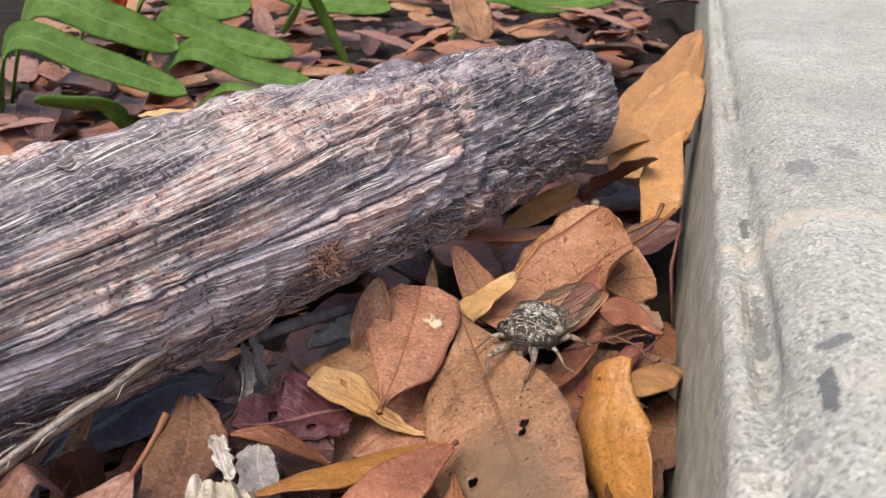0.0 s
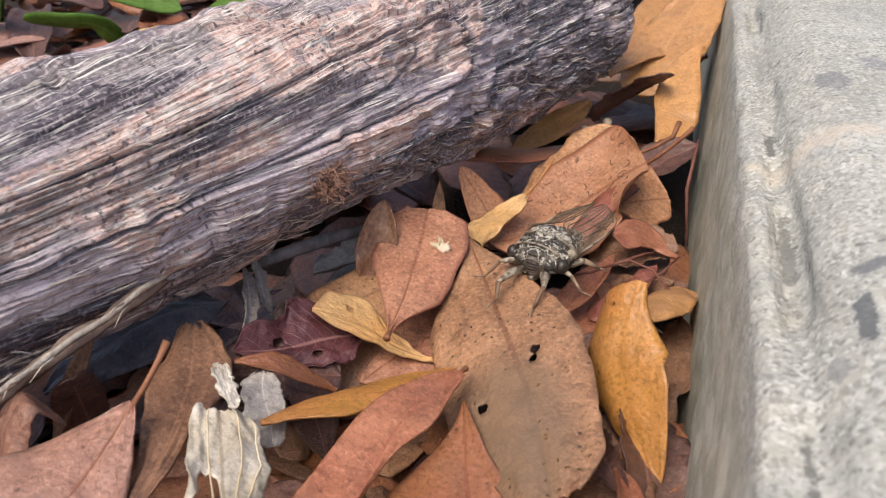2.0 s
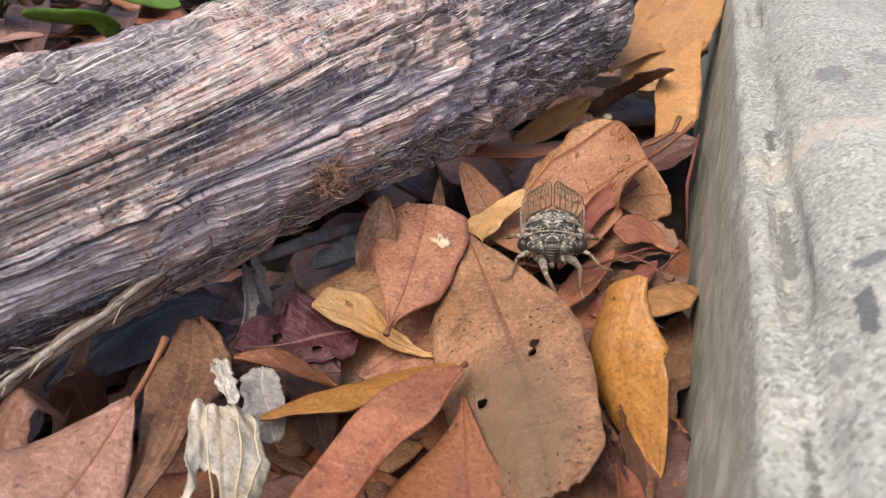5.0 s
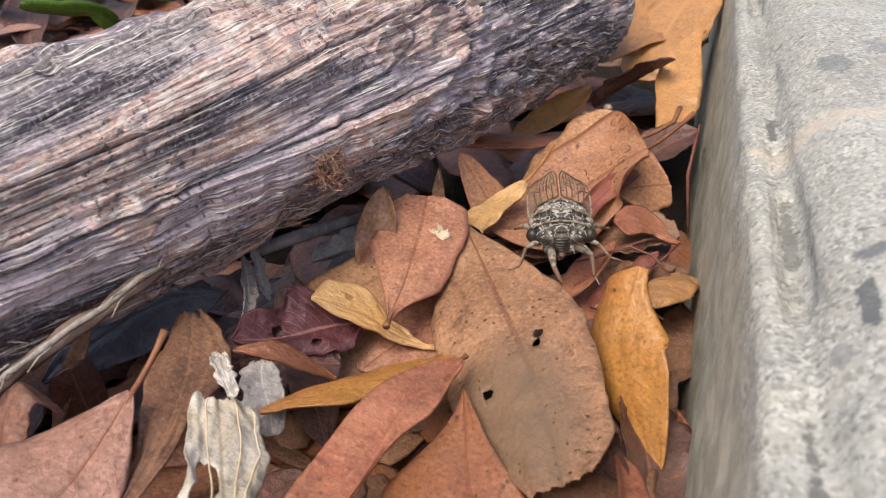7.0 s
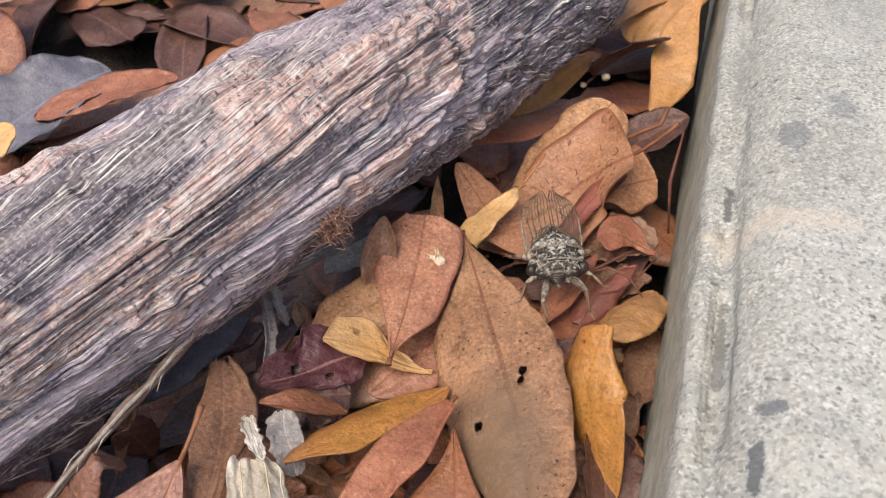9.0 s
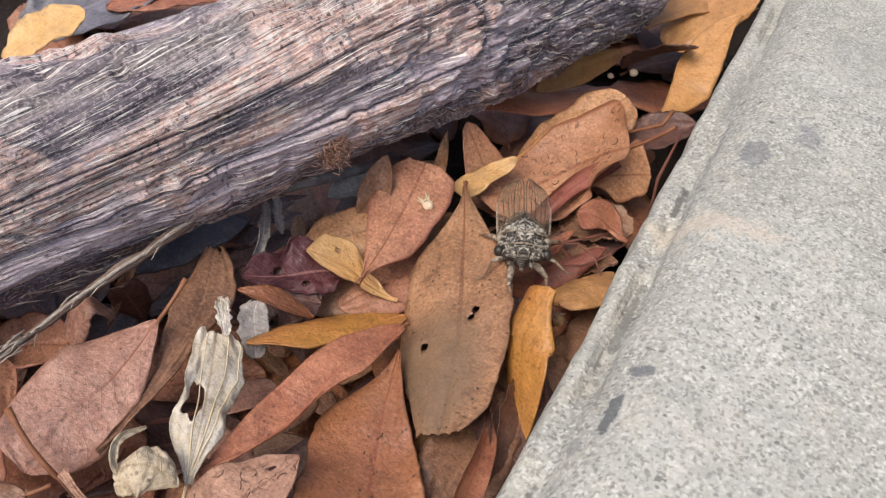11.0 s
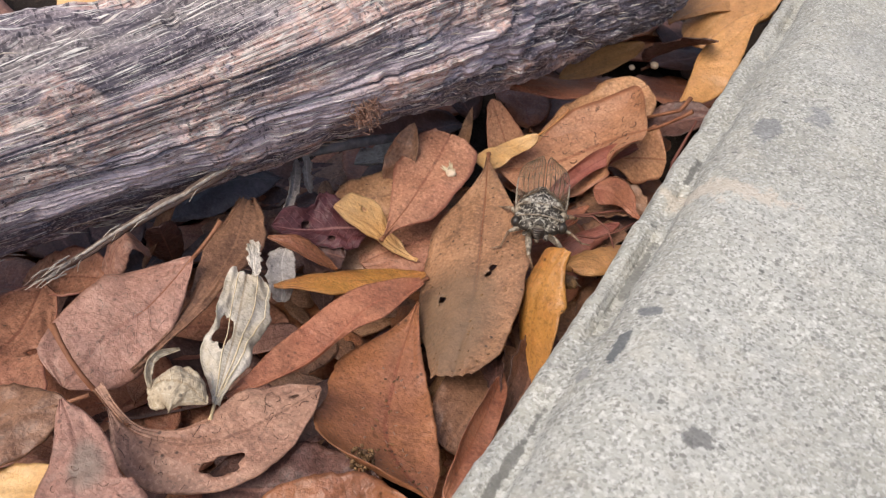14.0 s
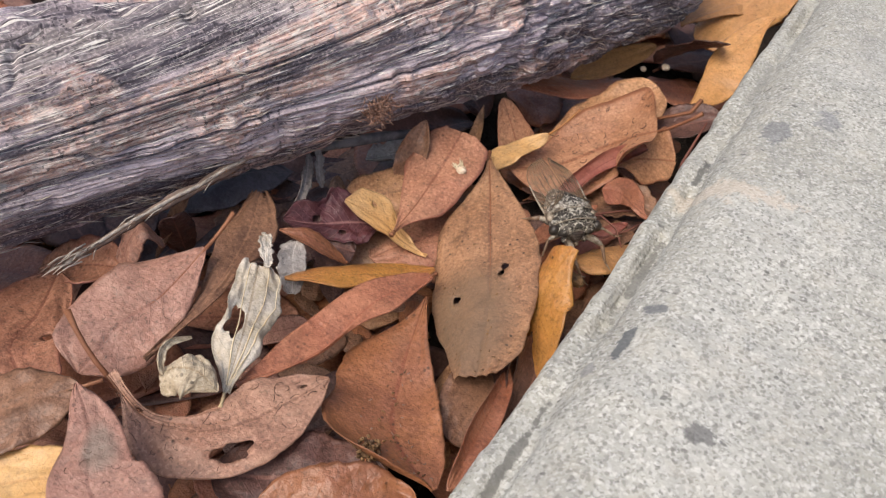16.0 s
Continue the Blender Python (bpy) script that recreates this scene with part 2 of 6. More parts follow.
def bark_material():
    """Weathered bark: layered flakes with bleached lips, furrows with shade put into their colour and pink-brown raw
    patches.
    """
    k = Mat("weathered_bark")

    def attr(key):
        return k.node("ShaderNodeAttribute", attribute_name=key).outputs["Fac"]

    ridge, raw, dark_tone, lip = attr("ridge"), attr("raw"), attr("dark_tone"), attr("lip")
    uv = k.node("ShaderNodeUVMap", uv_map="UVMap").outputs[0]

    def along(su, sv):
        mp = k.node("ShaderNodeMapping")
        k.t.links.new(uv, mp.inputs[0])
        mp.inputs[3].default_value = (su, sv, 1.0)
        return mp.outputs[0]

    def line(n, width, centre=0.5):
        return k.step(k.math("ABSOLUTE", k.math("SUBTRACT", n, centre)), width * 0.45, width, 1.0, 0.0)

    vec = k.where()
    weather = attr("weather")
    strand = k.noise(along(38.0, 62.0), 1.0, 5.0, 0.6, 0.12)
    fib = k.noise(along(55.0, 260.0), 1.0, 3.0, 0.6, 0.1)
    hairs = k.noise(along(80.0, 520.0), 1.0, 2.0, 0.5)
    thread = k.noise(along(60.0, 330.0), 1.0, 1.0, 0.5, 0.15)
    thin = k.noise(along(130.0, 560.0), 1.0, 1.0, 0.5, 0.2)
    gate = k.noise(along(55.0, 36.0), 1.0, 4.0, 0.65)
    flake = k.voronoi(along(70.0, 120.0), 1.0)
    bw = k.node("ShaderNodeRGBToBW")
    k.t.links.new(flake.outputs["Color"], bw.inputs[0])
    checks = k.noise(along(900.0, 90.0), 1.0, 1.0, 0.5, 0.2)
    tone, hue = k.noise(vec, 42.0, 4.0, 0.6), k.noise(vec, 60.0, 3.0, 0.6)
    grain, scab = k.noise(vec, 1300.0, 2.0, 0.6), k.noise(vec, 300.0, 4.0, 0.65, 0.4)
    # ridge height sets the tone: weathered pale crests, furrow shade painted in
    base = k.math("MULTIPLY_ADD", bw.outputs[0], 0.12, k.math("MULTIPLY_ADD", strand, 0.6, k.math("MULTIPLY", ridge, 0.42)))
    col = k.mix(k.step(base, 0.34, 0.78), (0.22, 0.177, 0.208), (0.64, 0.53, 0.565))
    col = k.mix(k.math("MULTIPLY", k.step(tone, 0.42, 0.6), 0.45), col, (0.46, 0.36, 0.345))
    col = k.mix(k.math("MULTIPLY", k.step(hue, 0.5, 0.62), 0.4), col, (0.29, 0.24, 0.285))
    col = k.mix(k.math("MULTIPLY", weather, 0.8), col, k.mix(k.step(fib, 0.4, 0.62), (0.1, 0.088, 0.076), (0.31, 0.275, 0.235)))
    rawcol = k.mix(k.step(fib, 0.34, 0.58), (0.5, 0.27, 0.21), (0.78, 0.52, 0.42))
    rawcol = k.mix(k.math("MULTIPLY", k.step(scab, 0.5, 0.58), 0.65), rawcol, (0.86, 0.76, 0.68))
    col = k.mix(k.math("MULTIPLY", k.math("MULTIPLY", raw, k.step(scab, 0.32, 0.46)), 0.85), col, rawcol)
    col = k.mix(k.math("MULTIPLY", k.math("MULTIPLY", dark_tone, k.step(strand, 0.56, 0.68, 1.0, 0.45)), 0.88), col, k.mix(k.step(fib, 0.42, 0.62), (0.065, 0.054, 0.068), (0.17, 0.145, 0.165)))
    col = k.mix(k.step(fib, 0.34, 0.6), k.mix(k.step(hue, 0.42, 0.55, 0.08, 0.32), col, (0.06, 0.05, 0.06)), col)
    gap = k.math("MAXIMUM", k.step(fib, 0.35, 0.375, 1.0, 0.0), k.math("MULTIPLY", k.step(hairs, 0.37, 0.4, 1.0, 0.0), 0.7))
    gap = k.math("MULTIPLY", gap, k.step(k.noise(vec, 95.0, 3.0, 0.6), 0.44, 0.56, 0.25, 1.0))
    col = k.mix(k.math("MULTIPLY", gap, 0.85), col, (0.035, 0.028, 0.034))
    cut = k.math("MULTIPLY", k.step(checks, 0.36, 0.4, 1.0, 0.0), k.step(tone, 0.5, 0.56))
    col = k.mix(k.math("MULTIPLY", cut, 0.75), col, (0.04, 0.032, 0.038))
    col = k.mix(k.math("MULTIPLY", k.step(grain, 0.36, 0.44, 1.0, 0.0), 0.35), col, (0.07, 0.058, 0.068))
    col = k.mix(k.math("MULTIPLY", k.step(grain, 0.54, 0.62), 0.4), col, (0.7, 0.58, 0.57))
    lines = k.math("MULTIPLY", k.math("MAXIMUM", k.step(thread, 0.64, 0.66), k.step(hairs, 0.635, 0.655)), k.step(gate, 0.45, 0.5))
    short = k.math("MULTIPLY", k.step(thin, 0.64, 0.66), k.step(gate, 0.38, 0.46))
    pale = k.math("MAXIMUM", k.math("MAXIMUM", lines, short), k.math("MULTIPLY", k.step(lip, 0.62, 0.85), k.step(gate, 0.5, 0.56, 0.0, 0.8)))
    col = k.mix(k.math("MULTIPLY", pale, 0.85), col, (0.88, 0.81, 0.74))
    h = k.math("MULTIPLY_ADD", strand, 0.8, k.math("MULTIPLY", fib, 0.5))
    h = k.math("MULTIPLY_ADD", grain, 0.2, h)
    h = k.math("MULTIPLY_ADD", pale, 0.35, h)
    h = k.math("MULTIPLY_ADD", k.math("MULTIPLY", scab, k.math("MULTIPLY_ADD", raw, 0.8, 0.6)), 1.2, h)
    h = k.math("MULTIPLY_ADD", gap, -0.6, h)
    return k.done(col, k.math("MULTIPLY_ADD", grain, 0.3, 0.5), k.bump(h, 0.9, 0.001), 0.3)


def concrete_material():
    """Worn concrete: exposed sand grains, grey stains and scattered dark pits."""
    k = Mat("worn_concrete")
    vec = k.where()
    jit = k.node("ShaderNodeTexNoise")
    k.t.links.new(vec, jit.inputs["Vector"])
    jit.inputs["Scale"].default_value = 1500.0
    off = k.node("ShaderNodeVectorMath", operation="MULTIPLY_ADD")
    k.t.links.new(jit.outputs["Color"], off.inputs[0])
    off.inputs[1].default_value = (0.0008, 0.0008, 0.0008)
    k.t.links.new(vec, off.inputs[2])

    def cells(scale):
        v = k.voronoi(off.outputs[0], scale)
        bw = k.node("ShaderNodeRGBToBW")
        k.t.links.new(v.outputs["Color"], bw.inputs[0])
        return bw.outputs[0], v.outputs["Distance"]

    sand, dist = cells(1300.0)
    dust, dist2 = cells(2100.0)
    n1, n2 = k.noise(vec, 22.0, 5.0, 0.65), k.noise(vec, 170.0, 3.0, 0.6)
    n3 = k.noise(vec, 900.0, 1.0, 0.5)
    col = k.mix(k.step(n1, 0.35, 0.65), (0.365, 0.35, 0.3), (0.48, 0.465, 0.41))
    bare = k.step(k.noise(vec, 60.0, 4.0, 0.65), 0.34, 0.6, 0.35, 1.0)
    col = k.mix(k.math("MULTIPLY", k.math("MULTIPLY", k.step(sand, 0.58, 0.75), k.step(dist, 0.35, 0.55, 1.0, 0.0)), k.math("MULTIPLY", bare, 0.7)), col, (0.7, 0.68, 0.62))
    col = k.mix(k.math("MULTIPLY", k.math("MULTIPLY", k.step(sand, 0.22, 0.4, 1.0, 0.0), k.step(dist, 0.4, 0.6, 1.0, 0.0)), k.math("MULTIPLY", bare, 0.85)), col, (0.19, 0.18, 0.155))
    col = k.mix(k.math("MULTIPLY", k.step(dust, 0.2, 0.34, 1.0, 0.0), 0.55), col, (0.2, 0.19, 0.17))
    col = k.mix(k.math("MULTIPLY", k.step(dust, 0.64, 0.8), 0.45), col, (0.66, 0.64, 0.59))
    col = k.mix(k.math("MULTIPLY", k.step(n2, 0.5, 0.66), 0.22), col, (0.52, 0.47, 0.38))
    col = k.mix(k.math("MULTIPLY", k.step(k.noise(vec, 120.0, 5.0, 0.7), 0.46, 0.6), 0.28), col, (0.29, 0.28, 0.255))
    blot = k.step(k.noise(vec, 48.0, 4.0, 0.7, 0.5), 0.6, 0.72)
    col = k.mix(k.math("MULTIPLY", blot, 0.22), col, (0.27, 0.265, 0.25))
    pits = k.math("MULTIPLY", k.step(k.noise(vec, 420.0, 2.0, 0.5), 0.7, 0.74), 0.7)
    col = k.mix(pits, col, (0.12, 0.115, 0.105))
    sep = k.node("ShaderNodeSeparateXYZ")
    k.t.links.new(vec, sep.inputs[0])
    wob = k.math("MULTIPLY_ADD", k.noise(vec, 240.0, 5.0, 0.75), 4.0, -2.0)
    # lasting stains: a rusty streak, dark blots and pits; also darker patches in the worn groove along the edge
    marks = [(0.0675, -0.019, 0.012, 0.004, (0.62, 0.5, 0.38), 0.4), (0.0813, -0.0784, 0.0024, 0.0025, (0.13, 0.125, 0.12), 0.75),
             (0.0655, -0.0675, 0.0010, 0.0052, (0.1, 0.105, 0.11), 0.85), (0.0671, -0.0576, 0.0016, 0.0018, (0.14, 0.145, 0.15), 0.8),
             (0.063, -0.0735, 0.0010, 0.0016, (0.2, 0.2, 0.2), 0.6), (0.0699, 0.0052, 0.0034, 0.0075, (0.15, 0.155, 0.165), 0.6),
             (0.0783, 0.0171, 0.003, 0.005, (0.17, 0.175, 0.185), 0.55), (0.0605, -0.008, 0.0012, 0.0075, (0.12, 0.115, 0.105), 0.85),
             (0.0612, -0.043, 0.0011, 0.011, (0.15, 0.145, 0.13), 0.75), (0.086, 0.06, 0.012, 0.02, (0.25, 0.25, 0.25), 0.2),
             (0.0605, 0.04, 0.0012, 0.02, (0.2, 0.195, 0.18), 0.5), (0.0602, -0.1, 0.0009, 0.022, (0.14, 0.135, 0.12), 0.85)]
    for x, y, rx, ry, tint, force in marks:
        dx = k.math("MULTIPLY", k.math("SUBTRACT", sep.outputs[0], x), 1 / rx)
        dy = k.math("MULTIPLY", k.math("SUBTRACT", sep.outputs[1], y), 1 / ry)
        d = k.math("SQRT", k.math("ADD", k.math("MULTIPLY", dx, dx), k.math("MULTIPLY", dy, dy)))
        m = k.step(k.math("ADD", d, wob), 0.6, 1.0, force, 0.0)
        col = k.mix(m, col, tint)
    # olive tint on the kerb's side face, fading out towards the lip
    side_tint = k.math("MULTIPLY", k.step(k.math("MULTIPLY_ADD", wob, 0.003, sep.outputs[2]), 0.055, 0.0685, 0.8, 0.0), k.step(sep.outputs[0], 0.0572, 0.0605, 1.0, 0.0))
    col = k.mix(side_tint, col, k.mix(k.step(n2, 0.35, 0.65), (0.37, 0.345, 0.245), (0.54, 0.505, 0.385)))
    h = k.math("MULTIPLY_ADD", n3, 0.8, k.math("MULTIPLY", n2, 0.6))
    h = k.math("MULTIPLY_ADD", dist, -0.3, h)
    h = k.math("MULTIPLY_ADD", pits, -0.6, h)
    return k.done(col, 0.85, k.bump(h, 0.4, 0.0006), 0.25)


M["soil"], M["bark"], M["concrete"] = soil_material(), bark_material(), concrete_material()
M["scribble"] = plain_material("dark_scribble", (0.07, 0.035, 0.025), (0.13, 0.07, 0.045), 300.0, 0.7)

# ---- mesh helpers ----


def part(name, bm, material, parent=None, label="", smooth=True):
    """Links a bmesh as one mesh object under a thing or a part."""
    me = bpy.data.meshes.new(name)
    bm.to_mesh(me)
    bm.free()
    if smooth:
        me.shade_smooth()
    me.materials.append(material)
    ob = new(name, me)
    ob.parent = parent
    if label:
        ob["label"] = label
    return ob


def tube(bm, points, radii, sides=8):
    """A round tapering rod along points, closed at both ends."""
    pts = [Vector(p) for p in points]
    rings, side = [], None
    for i, p in enumerate(pts):
        d = (pts[min(i + 1, len(pts) - 1)] - pts[max(i - 1, 0)]).normalized()
        if side is None:
            side = d.orthogonal().normalized()
        side = (side - d * side.dot(d)).normalized()
        up = d.cross(side)
        r = float(radii[i] if hasattr(radii, "__len__") else radii)
        rings.append([bm.verts.new(p + r * (math.cos(a) * side + math.sin(a) * up)) for a in (2 * math.pi * j / sides for j in range(sides))])
    for a, b in zip(rings, rings[1:]):
        for j in range(sides):
            bm.faces.new((a[j], a[(j + 1) % sides], b[(j + 1) % sides], b[j]))
    bm.faces.new(rings[0][::-1]), bm.faces.new(rings[-1])
    return bm


def blob(bm, centre, size, seed=0, rough=0.0, segments=20, rings=12, turn=None):
    """An ellipsoid with uneven skin, with half-axes size."""
    m = Matrix.Translation(centre) @ (turn or Matrix()) @ Matrix.Diagonal((*size, 1))
    made = bmesh.ops.create_uvsphere(bm, u_segments=segments, v_segments=rings, radius=1.0)
    for v in made["verts"]:
        v.co *= 1 + rough * noise.noise(v.co * 2.3 + Vector((seed * 7.1, 0, seed)))
        v.co = m @ v.co
    return made["verts"]


def lattice(x, y, seed, wrap=0):
    """Smooth value noise over arrays, 0 to 1; wrap: the number of cells after which it repeats in y."""
    x0, y0 = np.floor(x).astype(np.int64), np.floor(y).astype(np.int64)
    fx, fy = x - x0, y - y0
    fx, fy = fx * fx * (3 - 2 * fx), fy * fy * (3 - 2 * fy)

    def cell(i, j):
        j = j % wrap if wrap else j
        h = (i * 374761393 + j * 668265263 + seed * 974634777) & 0xFFFFFFFF
        h = ((h ^ (h >> 13)) * 1274126177) & 0xFFFFFFFF
        return ((h ^ (h >> 16)) & 0xFFFF) / 65535.0

    return (cell(x0, y0) * (1 - fx) + cell(x0 + 1, y0) * fx) * (1 - fy) + (cell(x0, y0 + 1) * (1 - fx) + cell(x0 + 1, y0 + 1) * fx) * fy


def sheet_object(name, co, faces, material, parent=None):
    me = bpy.data.meshes.new(name)
    me.from_pydata(co.tolist(), [], faces.tolist())
    me.shade_smooth()
    me.materials.append(material)
    ob = new(name, me)
    ob.parent = parent
    return ob


def grid_faces(rows, cols, wrap=False):
    i, j = np.meshgrid(np.arange(rows - 1), np.arange(cols if wrap else cols - 1), indexing="ij")
    k = (j + 1) % cols
    return np.stack([i * cols + j, i * cols + k, (i + 1) * cols + k, (i + 1) * cols + j], -1).reshape(-1, 4)


# ---- ground: one sheet out to the horizon ----
def build_ground():
    near = np.linspace(-0.5, 0.9, 120)
    xs = np.r_[-60, -15, -4, -1.2, near, 1.5, 4, 15, 60]
    ys = np.r_[-60, -15, -4, -1.2, np.linspace(-0.4, 1.2, 130), 2, 5, 15, 60]
    X, Y = np.meshgrid(xs, ys, indexing="ij")
    Z = 0.012 * (lattice(X * 40, Y * 40, 3) - 0.5) + 0.006 * (lattice(X * 110, Y * 110, 4) - 0.5) + 0.006
    Z = np.where(X > 0.03, -0.01, Z)
    co = np.stack([X, Y, Z], -1).reshape(-1, 3)
    ob = sheet_object("ground", co, grid_faces(*X.shape)[:, ::-1], M["soil"])
    return tagged(ob, "dark damp soil under the fallen leaves", "soil", kind="structure")


build_ground()


# ---- concrete kerb ----
def build_kerb():
    top, length = 0.0742, (-0.5, 1.6)
    prof = [(0.0540, -0.04), (0.0542, 0.0)]
    prof += [(0.0542 + 0.0016 * (z / 0.064) ** 2, z) for z in np.linspace(0.005, 0.0625, 30)]
    # a rounded lip, a shallow worn groove behind it, and a slow rise to the flat top
    prof += [(0.0558 + 0.0024 * (1 - math.cos(f)), 0.0640 + 0.0028 * math.sin(f)) for f in np.linspace(0.05, math.pi / 2, 14)]
    for x in np.r_[np.linspace(0.0586, 0.0665, 40, endpoint=False), np.linspace(0.0665, 0.14, 80), np.linspace(0.145, 0.31, 20)]:
        rise = min(max((x - 0.0595) / 0.0115, 0.0), 1.0)
        prof.append((x, 0.0668 + (top - 0.0668) * rise**1.3 * (2 - rise**1.3) - 0.0010 * math.exp(-(((x - 0.0612) / 0.0011) ** 2))))
    prof += [(0.315, top - 0.006), (0.316, 0.0), (0.316, -0.04)]
    prof = np.array(prof)
    ys = np.r_[np.linspace(length[0], -0.16, 20), np.linspace(-0.158, 0.25, 260), np.linspace(0.255, length[1], 90)]
    d = np.gradient(prof, axis=0)
    nrm = np.stack([-d[:, 1], d[:, 0]], -1)
    nrm /= np.linalg.norm(nrm, axis=1, keepdims=True)
    s = np.r_[0, np.cumsum(np.linalg.norm(np.diff(prof, axis=0), axis=1))]
    S, Y = np.meshgrid(s, ys, indexing="ij")
    amp = 0.0009 * (lattice(S * 60, Y * 40, 11) - 0.5) + 0.0005 * (lattice(S * 260, Y * 240, 12) - 0.5) + 0.0003 * (lattice(S * 700, Y * 600, 13) - 0.5)
    edge = np.exp(-((S - 0.1075) / 0.0045) ** 2)
    chip = np.clip(lattice(S * 120, Y * 85, 17) - 0.6, 0, 1) * 4
    amp = amp - edge * (0.001 * chip + 0.0006 * lattice(S * 10, Y * 160, 18))
    worn = np.exp(-(((prof[:, 0] - 0.0608) / 0.0014) ** 2)) * (prof[:, 1] > 0.064)
    amp = amp - worn[:, None] * 0.0028 * np.clip(lattice(S * 200, Y * 70, 19) + 0.6 * lattice(S * 500, Y * 300, 20) - 0.55, 0, 1)
    co = np.stack([prof[:, 0][:, None] + nrm[:, 0][:, None] * amp, Y, prof[:, 1][:, None] + nrm[:, 1][:, None] * amp], -1).reshape(-1, 3)
    ob = sheet_object("kerb", co, grid_faces(len(s), len(ys)), M["concrete"])
    return tagged(ob, "worn grey concrete kerb with exposed sand grains", "kerb", kind="structure")


build_kerb()


# ---- the log ----
LOG_X, LOG_SX, LOG_Z, LOG_R, LOG_SR = -0.0319, 0.415, 0.0588, 0.0218, -0.0187


def log_place(y, angle, out=0.0):
    """A point on the log's skin at y along the bed; angle from the side that faces the kerb, upwards."""
    axis = Vector((LOG_SX, 1, 0)).normalized()
    side = axis.cross(Vector((0, 0, 1)))
    y, angle = float(y), float(angle)
    r = float(LOG_R + LOG_SR * y + out)
    return Vector((LOG_X + LOG_SX * y, y, LOG_Z)) + r * (math.cos(angle) * side + math.sin(angle) * Vector((0, 0, 1)))


def build_log():
    root = new("log")
    ys = np.r_[np.linspace(-0.19, -0.122, 50, endpoint=False), np.linspace(-0.122, 0.111, 620)]
    th = np.r_[np.linspace(-1.5, 2.0, 360, endpoint=False), np.linspace(2.0, 2 * np.pi - 1.5, 110, endpoint=False)]
    n, m = len(ys), len(th)
    Yg, T = np.meshgrid(ys, th, indexing="ij")
    a = T / (2 * np.pi)
    along = Yg

    def turned(ang):
        return (T - ang + np.pi) % (2 * np.pi) - np.pi

    # the grain climbs round the upper face and runs straight along the lower one
    climb = 1.25 * np.exp(-(turned(0.95) / 0.75) ** 2) - 0.35 * np.exp(-(turned(-0.3) / 0.4) ** 2)
    run = np.where(along < 0, along, 0.35 * along)
    warp = 0.02 * (lattice(along * 10, a * 5, 21, 5) - 0.5) + 0.0022 * (lattice(along * 40, a * 14, 22, 14) - 0.5)
    b = (a + warp - run * climb) % 1.0

    def ridged(fx, cells, seed):
        return 1 - np.abs(2 * lattice(along * fx, b * cells, seed, cells) - 1)

    def layers(fx, cells, seed, steps):
        v = 0.7 * lattice(along * fx, b * cells, seed, cells) + 0.2 * lattice(along * fx * 3, b * cells * 3, seed + 1, cells * 3) + 0.1 * lattice(along * fx * 5, b * cells * 9, seed + 2, cells * 9)
        k = v * steps
        f = k - np.floor(k)
        return (np.floor(k) + np.clip(f * 5, 0, 1)) / steps, np.clip(1 - np.abs(f - 0.2) * 9, 0, 1)

    lump = lattice(along * 16, a * 4, 31, 4) - 0.5
    furrow = ridged(24, 11, 32)
    coarse, lip1 = layers(27, 17, 40, 5)
    fine, lip2 = layers(60, 36, 44, 4)
    fibre, hair = ridged(60, 120, 34), ridged(190, 260, 35)
    crack = np.clip(lattice(along * 170, b * 24, 36, 24) - 0.74, 0, 1) * 3
    blocky = np.clip((along + 0.012) / 0.03, 0, 1) * np.clip(1.6 - np.abs(turned(0.3)), 0, 1)
    wav = along + 0.004 * lattice(along * 120, b * 40, 61, 40)
    block, lip3 = layers(70, 24, 64, 4)
    cell = lattice(np.floor(wav * 120), np.floor(b * 34 + 1.1 * lattice(along * 90, a * 22, 62, 22)) % 34, 63) - 0.5
    h = 0.003 * lump + 0.0016 * (furrow - 0.6) + 0.0026 * (coarse - 0.5) + 0.001 * (fine - 0.5) + 0.0005 * (fibre - 0.5) + 0.0003 * (hair - 0.5) - 0.0014 * crack
    h += blocky * (0.0052 * (block - 0.5) + 0.0024 * cell)
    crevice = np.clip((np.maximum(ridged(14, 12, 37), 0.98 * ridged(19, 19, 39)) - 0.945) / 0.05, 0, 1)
    strip = np.clip((ridged(9, 15, 38) - 0.93) / 0.06, 0, 1)
    h += 0.0005 * strip - 0.0013 * crevice
    rough = np.exp(-(turned(1.75) / 0.4) ** 2)
    h += rough * (0.003 * (lattice(along * 90, a * 40, 81, 40) - 0.5) + 0.0018 * (lattice(along * 260, a * 110, 82, 110) - 0.5))
    knot = np.zeros_like(h)
    for y0, ang, w, up in ((-0.0465, 0.14, 0.006, 0.0022), (0.035, -0.35, 0.005, 0.0024), (0.03, 0.6, 0.007, 0.003), (-0.071, 0.63, 0.006, 0.0016), (-0.012, 0.85, 0.007, 0.0016)):
        rr = np.sqrt((Yg - y0) ** 2 + (turned(ang) * 0.021) ** 2) / w * (0.8 + 0.5 * lattice(along * 300, a * 60, 66, 60))
        h += up * np.exp(-(rr**2)) * (0.7 + 0.3 * np.cos(rr * 6))
        knot += np.exp(-((rr / 0.8) ** 4))
    end = np.clip((ys - 0.09) / 0.021, 0, 1)[:, None]
    R = (LOG_R + LOG_SR * Yg) * (1 - 0.25 * end**2) + h
    axis = np.array([LOG_SX, 1, 0]) / math.hypot(LOG_SX, 1)
    side = np.array([axis[1], -axis[0], 0])
    jag = 0.01 * (lattice(a * 60, a * 0 + 3, 41) - 0.5) * end
